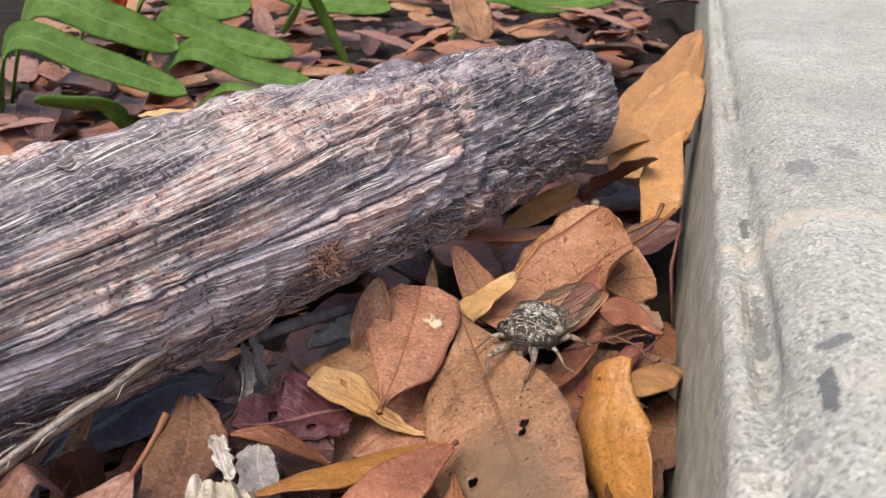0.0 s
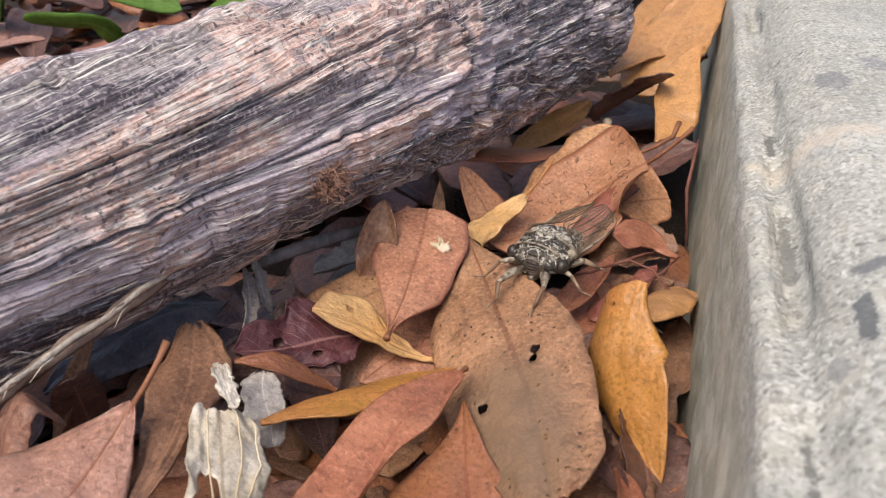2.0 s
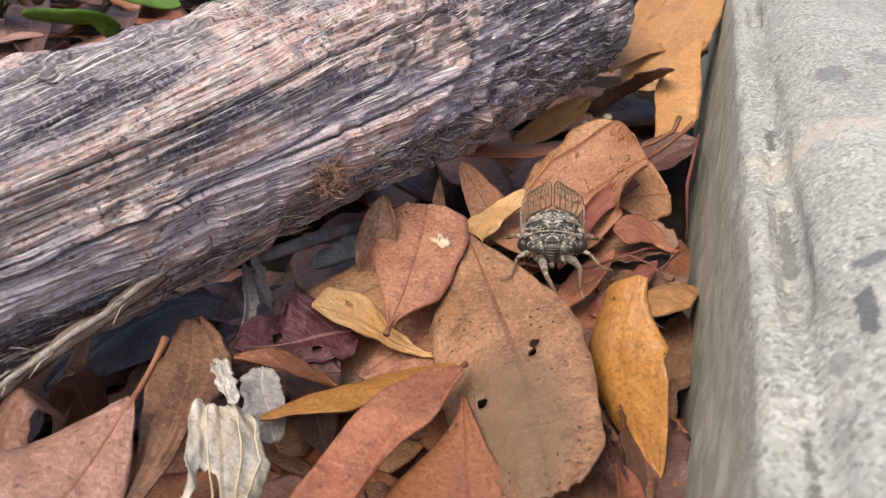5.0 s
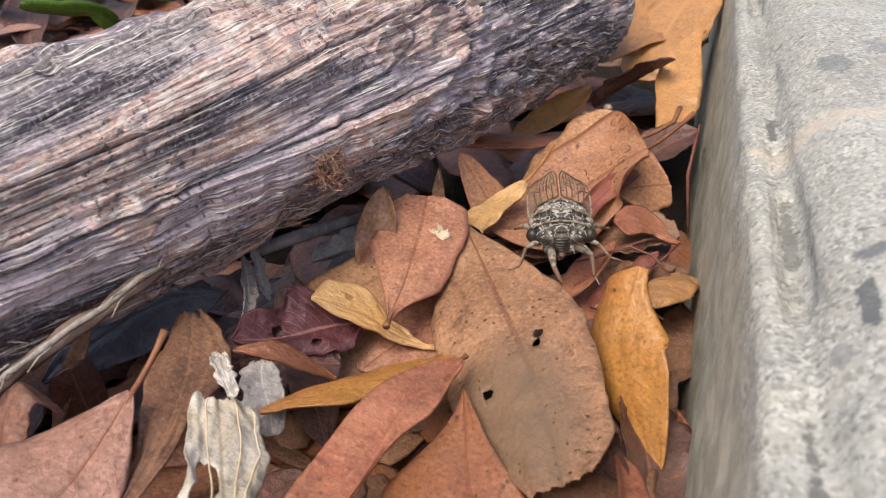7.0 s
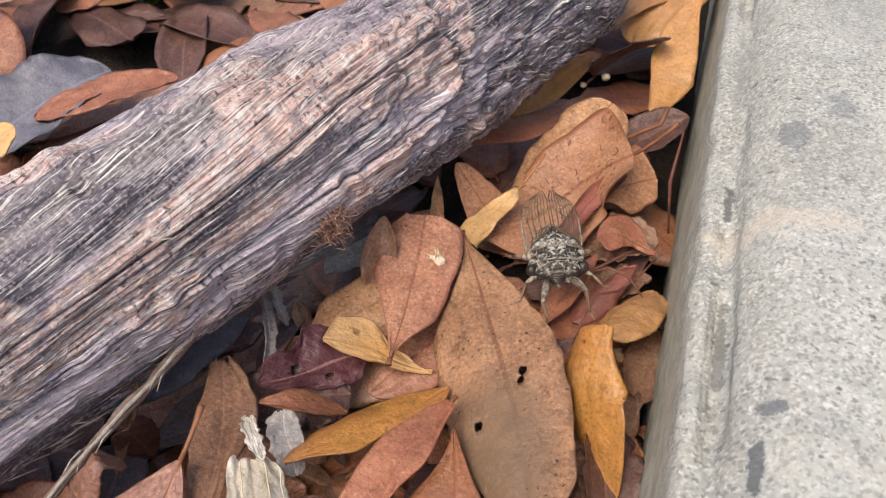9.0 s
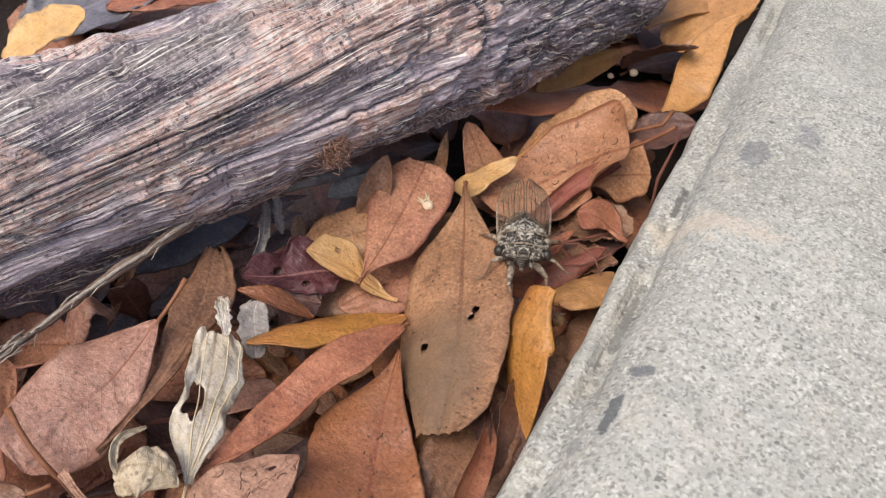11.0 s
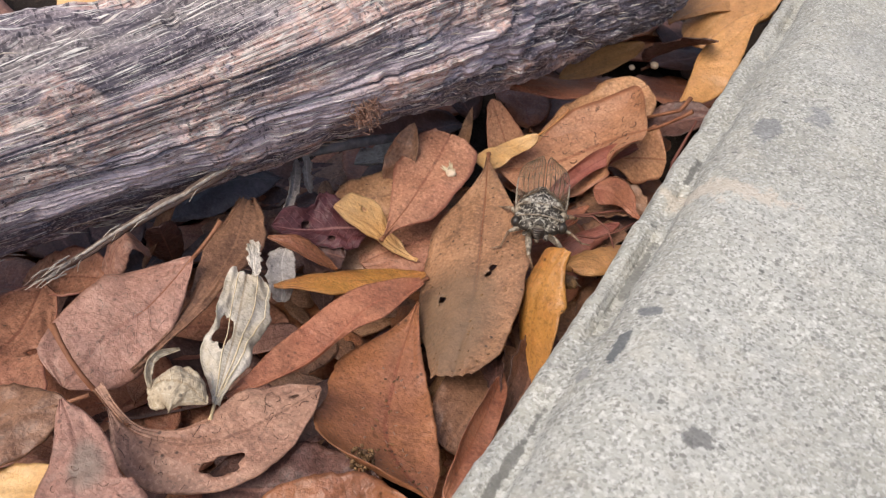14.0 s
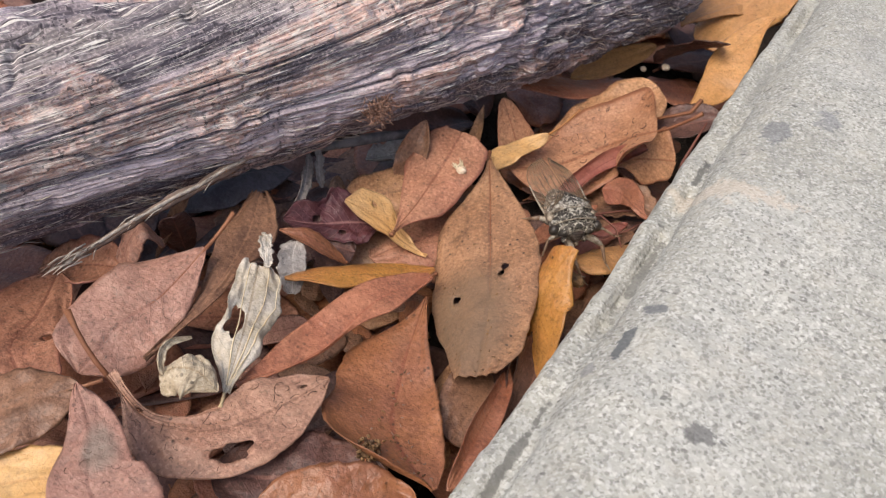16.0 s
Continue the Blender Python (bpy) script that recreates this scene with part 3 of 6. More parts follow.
    co = np.stack([LOG_X + LOG_SX * Yg, Yg + jag, LOG_Z + 0 * Yg], -1) + R[..., None] * (np.cos(T)[..., None] * side + np.sin(T)[..., None] * np.array([0, 0, 1]))
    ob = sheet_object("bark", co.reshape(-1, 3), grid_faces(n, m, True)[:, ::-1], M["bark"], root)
    me = ob.data

    def band(spots, width):
        """1 along a line of (y, angle) on the skin, falling off to both sides."""
        y0, g0 = np.array(spots).T
        return np.exp(-((turned(np.interp(Yg, y0, g0)) / width) ** 2)) * np.clip((Yg - y0[0]) / 0.012 + 1, 0, 1) * np.clip((y0[-1] - Yg) / 0.012 + 1, 0, 1)

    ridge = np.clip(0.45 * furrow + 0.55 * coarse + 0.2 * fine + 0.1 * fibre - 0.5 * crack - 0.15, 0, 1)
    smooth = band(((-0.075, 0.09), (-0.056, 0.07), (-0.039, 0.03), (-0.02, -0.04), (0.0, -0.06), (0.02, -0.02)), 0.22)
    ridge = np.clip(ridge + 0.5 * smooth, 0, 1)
    patch = 0.55 * lattice(along * 40, b * 14, 51, 14) + 0.45 * lattice(along * 120, b * 50, 52, 50)
    pink = band(((-0.13, 0.05), (-0.082, 0.2), (-0.0625, 0.4), (-0.047, 0.58), (-0.03, 0.77), (-0.014, 0.86)), 0.17)
    bleached = band(((-0.012, 0.98), (0.0, 0.9), (0.015, 0.75), (0.032, 0.8)), 0.33)
    raw = np.clip((patch - 0.62 + 0.85 * pink + 1.0 * bleached + 0.8 * np.clip(knot, 0, 1)) * 6, 0, 1)
    dark = band(((-0.13, 0.2), (-0.0755, 0.34), (-0.0605, 0.36), (-0.0475, 0.42), (-0.035, 0.49), (-0.019, 0.55)), 0.13)
    dark = np.maximum(dark, band(((-0.07, 0.82), (-0.055, 0.9), (-0.044, 0.94), (-0.036, 0.93)), 0.12))
    # a darker band along the log's lower side
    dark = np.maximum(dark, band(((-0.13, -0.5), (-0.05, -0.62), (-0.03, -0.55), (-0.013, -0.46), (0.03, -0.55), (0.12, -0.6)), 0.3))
    weather = np.exp(-((turned(1.3) / 0.38) ** 2)) * np.clip((0.02 - Yg) / 0.03, 0, 1)
    dark = np.maximum(dark, 0.9 * np.clip((along - 0.035) / 0.05, 0, 1))
    dark_tone = np.clip((0.6 * lattice(along * 30, b * 16, 71, 16) + 0.4 * lattice(along * 110, b * 60, 72, 60) - 0.62 + 0.85 * dark - 0.3 * smooth + 0.05 * blocky) * 5, 0, 1) * (1 - 0.7 * raw)
    some = np.clip((lattice(along * 110, b * 45, 91, 45) - 0.5) * 6, 0, 1)
    lip = np.clip(np.maximum(np.maximum(lip1 * np.clip(some + 0.15, 0, 1), lip2 * 0.9 * some), lip3 * blocky * 0.5 * some), 0, 1) * np.clip(1.3 - np.clip(along - 0.01, 0, 1) / 0.06, 0.25, 1)
    # shade down in the crevices, painted into the bark's dark tone
    dark_tone = np.maximum(dark_tone, crevice)
    raw = raw * (1 - crevice)
    lip = np.clip(np.maximum(lip, strip * np.clip(some + 0.1, 0, 1)) - crevice, 0, 1)
    for key, arr in (("ridge", ridge), ("raw", raw), ("dark_tone", dark_tone), ("lip", lip), ("weather", weather)):
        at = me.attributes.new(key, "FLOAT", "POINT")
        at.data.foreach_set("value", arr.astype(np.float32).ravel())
    uv = me.uv_layers.new(name="UVMap")
    idx = np.empty(len(me.loops), np.int32)
    me.loops.foreach_get("vertex_index", idx)
    flat = np.stack([along.ravel(), np.abs(2 * ((b.ravel() + 0.25) % 1) - 1) * 0.5], -1)[idx]
    uv.data.foreach_set("uv", flat.astype(np.float32).ravel())
    # the broken far end
    bm = bmesh.new()
    c = Vector((LOG_X + LOG_SX * 0.1065, 0.1065, LOG_Z))
    blob(bm, c, (0.0145, 0.003, 0.0145), 5, 0.5, 28, 16, pose(0, 0, 0, 0, 0, -22))
    part("broken_end", bm, M["twig"], root, "grey splintered broken end")
    return tagged(root, "weathered fallen log with furrowed purple-grey bark", "log")


log = build_log()


def fibre_tuft():
    rnd = random.Random(4)
    bm = bmesh.new()
    c = log_place(-0.0122, -0.13, 0.0022)
    out = (log_place(-0.0122, -0.13, 0.012) - c).normalized()
    for _ in range(260):
        a = c + Vector((rnd.gauss(0, 1), rnd.gauss(0, 1.3), rnd.gauss(0, 1))) * 0.0015
        d = Vector((rnd.uniform(-1, 1), rnd.uniform(-1, 1), rnd.uniform(-1.2, 0.7))).normalized() * rnd.uniform(0.001, 0.003)
        if rnd.random() < 0.06:
            d *= 2
        mid = a + d * 0.5 + out * rnd.uniform(0.0002, 0.0016)
        tube(bm, (a, mid, a + d + out * rnd.uniform(-0.0004, 0.001)), (0.0001, 0.00013, 0.00006), 4)
    part("fibre_tuft", bm, M["rust_fibre"], log, "tuft of brown frayed fibres")


fibre_tuft()


def bark_strips():
    """The strip that peels away from the log's lower side, and loose splinters."""
    rnd = random.Random(9)
    line = [Vector((-0.0282, -0.040, 0.0500)), Vector((-0.0297, -0.050, 0.0508)), Vector((-0.0320, -0.065, 0.0503)), Vector((-0.0343, -0.080, 0.0500)), Vector((-0.0366, -0.097, 0.0482))]
    n = 26

    def along(t):
        k = min(t, 0.9999) * (len(line) - 1)
        i = int(k)
        return line[i].lerp(line[i + 1], k - i)

    for lift, w, mat, label in ((0.0, 0.0003, "pale_fibre", "pale peeling strip of fibrous bark"), (-0.001, 0.0009, "fibre", "brown peeling strip of bark"), (-0.0022, 0.0006, "strip_dark", "dark peeling strip of bark")):
        bm = bmesh.new()
        rows = []
        for i in range(n + 1):
            t = i / n
            c = along(t) + Vector((lift * 0.8, 0, lift)) + Vector((0, 0, 0.0007 * noise.noise(Vector((t * 9, lift * 900, 0)))))
            ww = w * (0.5 + 0.8 * math.sin(math.pi * (0.1 + 0.8 * t))) * (1 + 0.5 * noise.noise(Vector((t * 24, 5, lift * 500))))
            rows.append([bm.verts.new(c + Vector((-0.25 * s * ww, 0, s * ww + z))) for s, z in ((-1, 0), (1, 0), (1, -0.0004), (-1, -0.0004))])
        for a, b in zip(rows, rows[1:]):
            for j in range(4):
                bm.faces.new((a[j], a[(j + 1) % 4], b[(j + 1) % 4], b[j]))
        bm.faces.new(rows[0][::-1]), bm.faces.new(rows[-1])
        part("bark_strip", bm, M[mat], log, label)
    for i in range(34):
        bm = bmesh.new()
        t0 = rnd.uniform(0.25, 0.97) if i % 2 else rnd.uniform(0.9, 0.99)
        p = along(t0) + Vector((rnd.uniform(-1, 1), rnd.uniform(-1, 1), rnd.uniform(-1.5, 1))) * 0.001
        d = (along(1.0) - along(0.7)).normalized() * rnd.uniform(0.002, 0.006) + Vector((rnd.uniform(-1, 1), rnd.uniform(-1, 1), rnd.uniform(-1, 0.5))) * 0.0012
        tube(bm, (p, p + d * 0.5 + Vector((0, 0, 0.0005)), p + d), (0.00018, 0.00015, 0.00006), 5)
        part("frayed_fibre", bm, M["pale_fibre"] if i % 3 else M["fibre"], log)
    for i in range(170):
        bm = bmesh.new()
        low = i % 3 == 0
        y, ang = rnd.uniform(-0.11, 0.098), rnd.uniform(-1.2, -0.5) if low else rnd.uniform(-0.6, 1.5)
        ln, drift, rise = rnd.uniform(0.002, 0.006), rnd.uniform(-0.08, 0.08), rnd.uniform(0.0004, 0.0018)
        pts = [log_place(y + ln * t, ang + drift * t * t, 0.0005 + rise * t) for t in (0, 0.35, 0.7, 1)]
        tube(bm, pts, [0.00008, 0.00015, 0.00012, 0.00004], 5)
        part("splinter", bm, M["pale_fibre"] if rnd.random() < 0.75 else M["fibre"], log)


bark_strips()

# ---- leaves ----


def mesh_blade(surf, us, nu, nv, holes, seed, thick):
    """A thin closed sheet over surf(u, v), which gives a place and its upward direction, with holes (u, v, half sizes) cut through."""

    def rim(hole, u, v):
        """How far (u, v) lies from the hole's middle, 1 on its uneven edge."""
        hu, hv, ru, rv = hole
        du, dv = (u - hu) / ru, (v - hv) / rv
        d = math.hypot(du, dv) or 1e-6
        return d / (1 + 0.45 * noise.noise(Vector((du / d * 1.6, dv / d * 1.6, seed + hu * 9))))

    vs = [2 * j / nv - 1 for j in range(nv + 1)]
    keep = [[all(rim(hole, (us[i] + us[i + 1]) / 2, (2 * j + 1) / nv - 1) > 1 for hole in holes) for j in range(nv)] for i in range(nu)]
    bm = bmesh.new()
    uvl = bm.loops.layers.uv.new("UVMap")
    A, B, where = [], [], {}
    for i in range(nu + 1):
        A.append([]), B.append([])
        for j in range(nv + 1):
            u, v = us[i], vs[j]
            if holes:
                near = [keep[x][y] for x in (i - 1, i) for y in (j - 1, j) if 0 <= x < nu and 0 <= y < nv]
                if not all(near) and any(near):
                    hole = min(holes, key=lambda hl: rim(hl, u, v))
                    d = rim(hole, u, v)
                    u, v = hole[0] + (u - hole[0]) / d, hole[1] + (v - hole[1]) / d
            pt, up = surf(u, v)
            for rows, side in ((A, 1), (B, -1)):
                vert = bm.verts.new(pt + up * (side * thick / 2))
                where[vert] = (u, (v + 1) / 2)
                rows[-1].append(vert)
    for i in range(nu):
        for j in range(nv):
            if not keep[i][j]:
                continue
            bm.faces.new((A[i][j], A[i][j + 1], A[i + 1][j + 1], A[i + 1][j]))
            bm.faces.new((B[i][j], B[i + 1][j], B[i + 1][j + 1], B[i][j + 1]))
            for (di, dj), (p1, p2) in {(-1, 0): ((i, j), (i, j + 1)), (1, 0): ((i + 1, j + 1), (i + 1, j)), (0, -1): ((i + 1, j), (i, j)), (0, 1): ((i, j + 1), (i + 1, j + 1))}.items():
                ni, nj = i + di, j + dj
                if not (0 <= ni < nu and 0 <= nj < nv and keep[ni][nj]):
                    a1, a2 = A[p1[0]][p1[1]], A[p2[0]][p2[1]]
                    b1, b2 = B[p1[0]][p1[1]], B[p2[0]][p2[1]]
                    bm.faces.new((a2, a1, b1, b2))
    for f in bm.faces:
        for lp in f.loops:
            lp[uvl].uv = where[lp.vert]
    for vert in [v for v in bm.verts if not v.link_faces]:
        bm.verts.remove(vert)
    return bm


def leaf_blade(L, W, a=0.8, b=0.5, bend=0.2, curl=0.25, curl2=None, sway=0.0, wave=0.06, seed=0, holes=(), ragged=0.05, nu=46, nv=22, thick=0.00035, lop=0.0):
    """A blade along +y from the stem: a and b shape its base and tip, bend arches the midrib, curl lifts the edges, sway makes it a crescent.
    Returns the bmesh, the midrib's points and its end."""
    curl2 = curl if curl2 is None else curl2
    top = (a / (a + b)) ** a * (b / (a + b)) ** b
    us = [0.5 - 0.5 * math.cos(math.pi * (0.02 + 0.98 * i / nu)) for i in range(nu + 1)]
    p, q, sx, last = 0.0, 0.0, 0.0, 0.0
    spine = []
    for u in us:
        ang, sw = bend / 2 - bend * (u + last) / 2, sway / 2 - sway * (u + last) / 2
        p += L * (u - last) * math.cos(ang) * math.cos(sw)
        q += L * (u - last) * math.sin(ang)
        sx += L * (u - last) * math.sin(sw)
        spine.append((Vector((sx, p, q)), bend / 2 - bend * u))
        last = u

    def surf(u, v):
        """The place and the upward direction at u along and v across (-1 to 1)."""
        k = nu * (math.acos(max(-1.0, min(1.0, 1 - 2 * u))) / math.pi - 0.02) / 0.98
        i = max(0, min(nu - 1, int(k)))
        c = spine[i][0].lerp(spine[i + 1][0], min(1.0, max(0.0, k - i)))
        tilt, sw = bend / 2 - bend * u, sway / 2 - sway * u
        up = Vector((0, -math.sin(tilt), math.cos(tilt)))
        w = W / 2 * max((max(u, 1e-4) ** a) * (max(1 - u, 1e-4) ** b) / top, 0.03)
        k = (curl + (curl2 - curl) * u) * (1 + 0.45 * noise.noise(Vector((u * 4, seed * 5.3, 1.7))))
        s = v + lop * (1 - v * v) * 0.5
        wob = ragged * (noise.noise(Vector((u * 23, v * 2 + seed, seed * 3.7))) + 1.2 * noise.noise(Vector((u * 6, v * 1.2 + seed, seed))))
        wob += (0.012 + 0.3 * ragged) * noise.noise(Vector((u * 70, v + seed, seed * 1.9)))
        r = w * (1 + wob * abs(v))
        th = s * k
        x, z = (r * s, 0.5 * r * s * s * k) if abs(k) < 0.05 else (r / k * math.sin(th), r / k * (1 - math.cos(th)))
        z += wave * W * noise.noise(Vector((u * 5 + seed * 1.7, v * 1.6, seed))) * (0.3 + abs(v))
        z += 0.45 * wave * W * noise.noise(Vector((u * 13 + seed, v * 4.5, seed * 2.3))) * (0.5 + abs(v))
        z -= 0.012 * W * math.exp(-((v / 0.12) ** 2))
        return c + Vector((math.cos(sw), -math.sin(sw), 0)) * x + up * z, up

    return mesh_blade(surf, us, nu, nv, holes, seed, thick), spine, [surf(u, 0.0)[0] for u in us]


def strewn(ob, count, mat, name, label, size=0.0011, radius=0.00008, seed=1, u_range=(0.08, 0.95), v_range=(0.1, 0.9), curly=1.0):
    """Tiny curled hairs or scribbled marks lying on a leaf, as one part."""
    rnd = random.Random(seed)
    me = ob.data
    uv = me.uv_layers[0].data
    faces = [p for p in me.polygons if p.normal.z > 0.3 and u_range[0] < uv[p.loop_start].uv[0] < u_range[1] and v_range[0] < uv[p.loop_start].uv[1] < v_range[1]]
    bm = bmesh.new()
    for _ in range(count):
        p = rnd.choice(faces)
        n = p.normal.normalized()
        x = n.orthogonal().normalized()
        x.rotate(Matrix.Rotation(rnd.uniform(0, 6.28), 3, n))
        y = n.cross(x)
        ln, turn = size * rnd.uniform(0.4, 1.5), curly * rnd.uniform(-3.2, 3.2)
        c, pts, h = p.center + n * radius * 0.8, [], 0.0
        for i in range(6):
            pts.append(c.copy())
            c = c + (x * math.cos(h) + y * math.sin(h)) * (ln / 5)
            h += turn / 5
        tube(bm, pts, radius * rnd.uniform(0.7, 1.3), 4)
    ob_ = part(name, bm, M[mat], ob, label)
    ob_["kind"] = "stuff"
    return ob_


def frame_on(S, T, roll):
    """Axes at S: y to T, z upwards, leaned about y by roll degrees."""
    S, T = Vector(S), Vector(T)
    y = (T - S).normalized()
    up = Vector((0, 0, 1)) if abs(y.z) < 0.97 else Vector((0, -1, 0))
    z = (up - y * up.dot(y)).normalized()
    x = y.cross(z)
    return Matrix.Translation(S) @ Matrix((x, y, z)).transposed().to_4x4() @ pose(0, 0, 0, 0, roll, 0)


def leaf(S, T, W, mat, roll=0.0, stem=0.0, stem_turn=(0, 0), rib="rib_brown", label="", name="fallen_leaf", group="fallen leaves", category="leaf", rib_size=1.0, **shape):
    """A leaf from its stem's end S to its tip T (millimetres), W wide, with a midrib and a stalk as its parts."""
    S, T = Vector(S) / 1000, Vector(T) / 1000
    W /= 1000
    chord = (T - S).length
    bm, spine, crest = leaf_blade(chord, W, **shape)
    tip = spine[-1][0]
    fit = chord / tip.length
    turn = tip.normalized().rotation_difference(Vector((0, 1, 0))).to_matrix().to_4x4() @ Matrix.Diagonal((fit, fit, fit, 1))
    bm.transform(turn)
    ob = part(name, bm, M[mat])
    ob.matrix_world = frame_on(S, T, roll)
    pts = [turn @ c for c in crest]
    if rib:
        rb = bmesh.new()
        n = len(pts)
        tube(rb, pts[: n - 1], [max(0.00006, min(0.00032 * rib_size, rib_size * 0.014 * W) * (1 - 0.9 * (i / n) ** 0.6)) for i in range(n - 1)], 6)
        part("midrib", rb, M[rib], ob)
    if stem:
        sb = bmesh.new()
        stem /= 1000
        d0 = (pts[0] - pts[1]).normalized()
        side, rise = stem_turn
        line = [pts[0] + d0 * (stem * t) + Vector((side, 0, rise)) * (stem * t * t) for t in (0, 0.25, 0.5, 0.75, 1)]
        tube(sb, line, [r * min(0.022, max(W, 0.012)) for r in (0.022, 0.022, 0.021, 0.022, 0.03)], 7)
        part("stalk", sb, M[rib], ob)
    return tagged(ob, label or "dry brown fallen leaf lying among the litter", category, group)

STATIONS = (0, 0.12, 0.3, 0.5, 0.7, 0.88, 1.0)


def glide(vals, t):
    """A smooth value at t (0 to 1) through evenly spaced values or points."""
    n = len(vals) - 1
    k = min(max(t, 0.0), 1.0) * n
    i = min(int(k), n - 1)
    f = k - i
    p0, p1, p2, p3 = vals[max(i - 1, 0)], vals[i], vals[i + 1], vals[min(i + 2, n)]
    return 0.5 * (2 * p1 + (p2 - p0) * f + (2 * p0 - 5 * p1 + 4 * p2 - p3) * f * f + (3 * p1 - p0 - 3 * p2 + p3) * f**3)


def shaped_leaf(mat, rib, left, right, roll, cup, stem=0.0, stem_turn=(0, 0), vein="rib_brown", rib_size=1.0, wave=0.45, ragged=0.035, tear=0.0, seed=0, holes=(), lines=(), nu=46, nv=22, thick=0.00035, label="", fold=0.0):
    """A leaf along the midrib's points (millimetres), with its half widths to both sides at STATIONS, its lean in degrees and the bend of each side."""
    rib = [Vector(p) / 1000 for p in rib]
    start = rib[0].copy()
    rib = [p - start for p in rib]
    halves = {-1: [w / 1000 for w in left], 1: [w / 1000 for w in right]}
    bends = {-1: cup[:2], 1: cup[2:]}
    width = max(max(left), max(right)) * 2

    def surf(u, v):
        """The place and the upward direction at u along and v across (-1 to 1)."""
        s = -1 if v < 0 else 1
        if tear and u > 0.8:
            u -= tear * ((u - 0.8) / 0.2) ** 2 * (0.5 + noise.noise(Vector((v * 3.1, seed * 2.7, 4.4))) + 0.5 * noise.noise(Vector((v * 11, seed * 2.7, 8.4))))
        c = glide(rib, u)
        d = (glide(rib, min(u + 0.01, 1)) - glide(rib, max(u - 0.01, 0))).normalized()
        x = d.cross(Vector((0, 0, 1))).normalized()
        z = x.cross(d)
        r = radians(float(np.interp(u, (0, 0.5, 1), roll)))
        x, z = x * math.cos(r) - z * math.sin(r), z * math.cos(r) + x * math.sin(r)
        w = max(glide(halves[s], float(np.interp(u, STATIONS, np.linspace(0, 1, 7)))), 0.00015)
        w *= 1 + abs(v) * (ragged * (noise.noise(Vector((u * 23, v * 2 + seed, seed * 3.7))) + 1.6 * noise.noise(Vector((u * 8, v + seed, seed)))) + (0.01 + 0.3 * ragged) * noise.noise(Vector((u * 75, v + seed, seed * 1.9))))
        k = bends[s][0] + (bends[s][1] - bends[s][0]) * u + 0.12 * noise.noise(Vector((u * 4, seed * 5.3, s * 1.7))) + 0.001
        t = abs(v)
        out, up = w * math.sin(k * t) / k, w * (1 - math.cos(k * t)) / k
        lift = 0.001 * wave * (0.35 + t) * noise.noise(Vector((u * 5 + seed * 1.7, v * 1.6, seed)))
        lift += 0.00045 * wave * (0.5 + t) * noise.noise(Vector((u * 13 + seed, v * 4.5, seed * 2.3)))
        lift -= 0.00002 * width * math.exp(-((v / 0.1) ** 2)) * (0.5 + fold)
        return c + x * (s * out) + z * (up + lift), z

    us = [0.5 - 0.5 * math.cos(math.pi * i / nu) for i in range(nu + 1)]
    ob = part("fallen_leaf", mesh_blade(surf, us, nu, nv, holes, seed, thick), M[mat])
    ob.matrix_world = Matrix.Translation(start)
    pts = [surf(u, 0.0)[0] for u in us]
    if vein:
        rb = bmesh.new()
        tube(rb, pts[:-1], [max(0.00006, rib_size * min(0.00032, 0.000014 * width) * (1 - 0.9 * (i / nu) ** 0.6)) for i in range(nu)], 6)
        part("midrib", rb, M[vein], ob)
    for v, size in lines:
        vb = bmesh.new()
        run = [u for u in us if 0.06 < u < 0.97]
        tube(vb, [surf(u, v * (0.35 + 0.65 * u))[0] + surf(u, v)[1] * 0.0002 for u in run], [0.001 * size * (1 - 0.5 * u) for u in run], 6)
        part("vein", vb, M[vein], ob, "pale raised leaf vein")
    if stem:
        sb = bmesh.new()
        stem /= 1000
        d0 = (pts[0] - pts[2]).normalized()
        sx = d0.cross(Vector((0, 0, 1))).normalized()
        line = [pts[0] + d0 * (stem * t) + (sx * stem_turn[0] + Vector((0, 0, stem_turn[1]))) * (stem * t * t) for t in (0, 0.25, 0.5, 0.75, 1)]
        tube(sb, line, [0.00032 * rib_size * k for k in (1.0, 1.0, 0.95, 1.0, 1.35)], 7)
        part("stalk", sb, M[vein or "rib_brown"], ob)
    return tagged(ob, label, "leaf", "fallen leaves")


# ---- leaves in the bed between log and kerb ----
big_leaf = shaped_leaf("mottled_tan", rib=((6.8, 6.2, 34.3), (18.6, -17.6, 33.6), (28.8, -39.9, 33.8), (36.4, -62.4, 34.4)), left=(0.3, 3.0, 9.0, 12.3, 10.7, 8.9, 4.1), right=(0.3, 2.7, 13.7, 15.6, 15.0, 8.2, 5.1), roll=(16, 21, 19), cup=(-0.12, -0.16, -0.43, -0.58),
            stem=2.5, seed=1, nu=130, nv=64, ragged=0.03, tear=0.02, rib_size=1.7, wave=0.9, holes=((0.545, -0.3, 0.017, 0.07), (0.572, -0.22, 0.012, 0.06), (0.66, 0.52, 0.015, 0.07)), label="large tan dry leaf with small insect holes and specks")
shaped_leaf("rosy", rib=((0.9, -35.3, 33.2), (-0.9, -20.9, 33.2), (-2.8, -7.2, 35.3), (-5.1, 5.4, 37.5)), left=(0.3, 1.5, 4.9, 8.5, 9.3, 7.7, 4.9), right=(0.3, 1.4, 7.0, 8.7, 10.1, 9.3, 4.1), roll=(8, 1, 5), cup=(-0.05, -0.05, -0.21, -0.13),
            stem=1.5, seed=2, rib_size=1.8, wave=0.6, label="rosy brown oval leaf with a darker midrib")
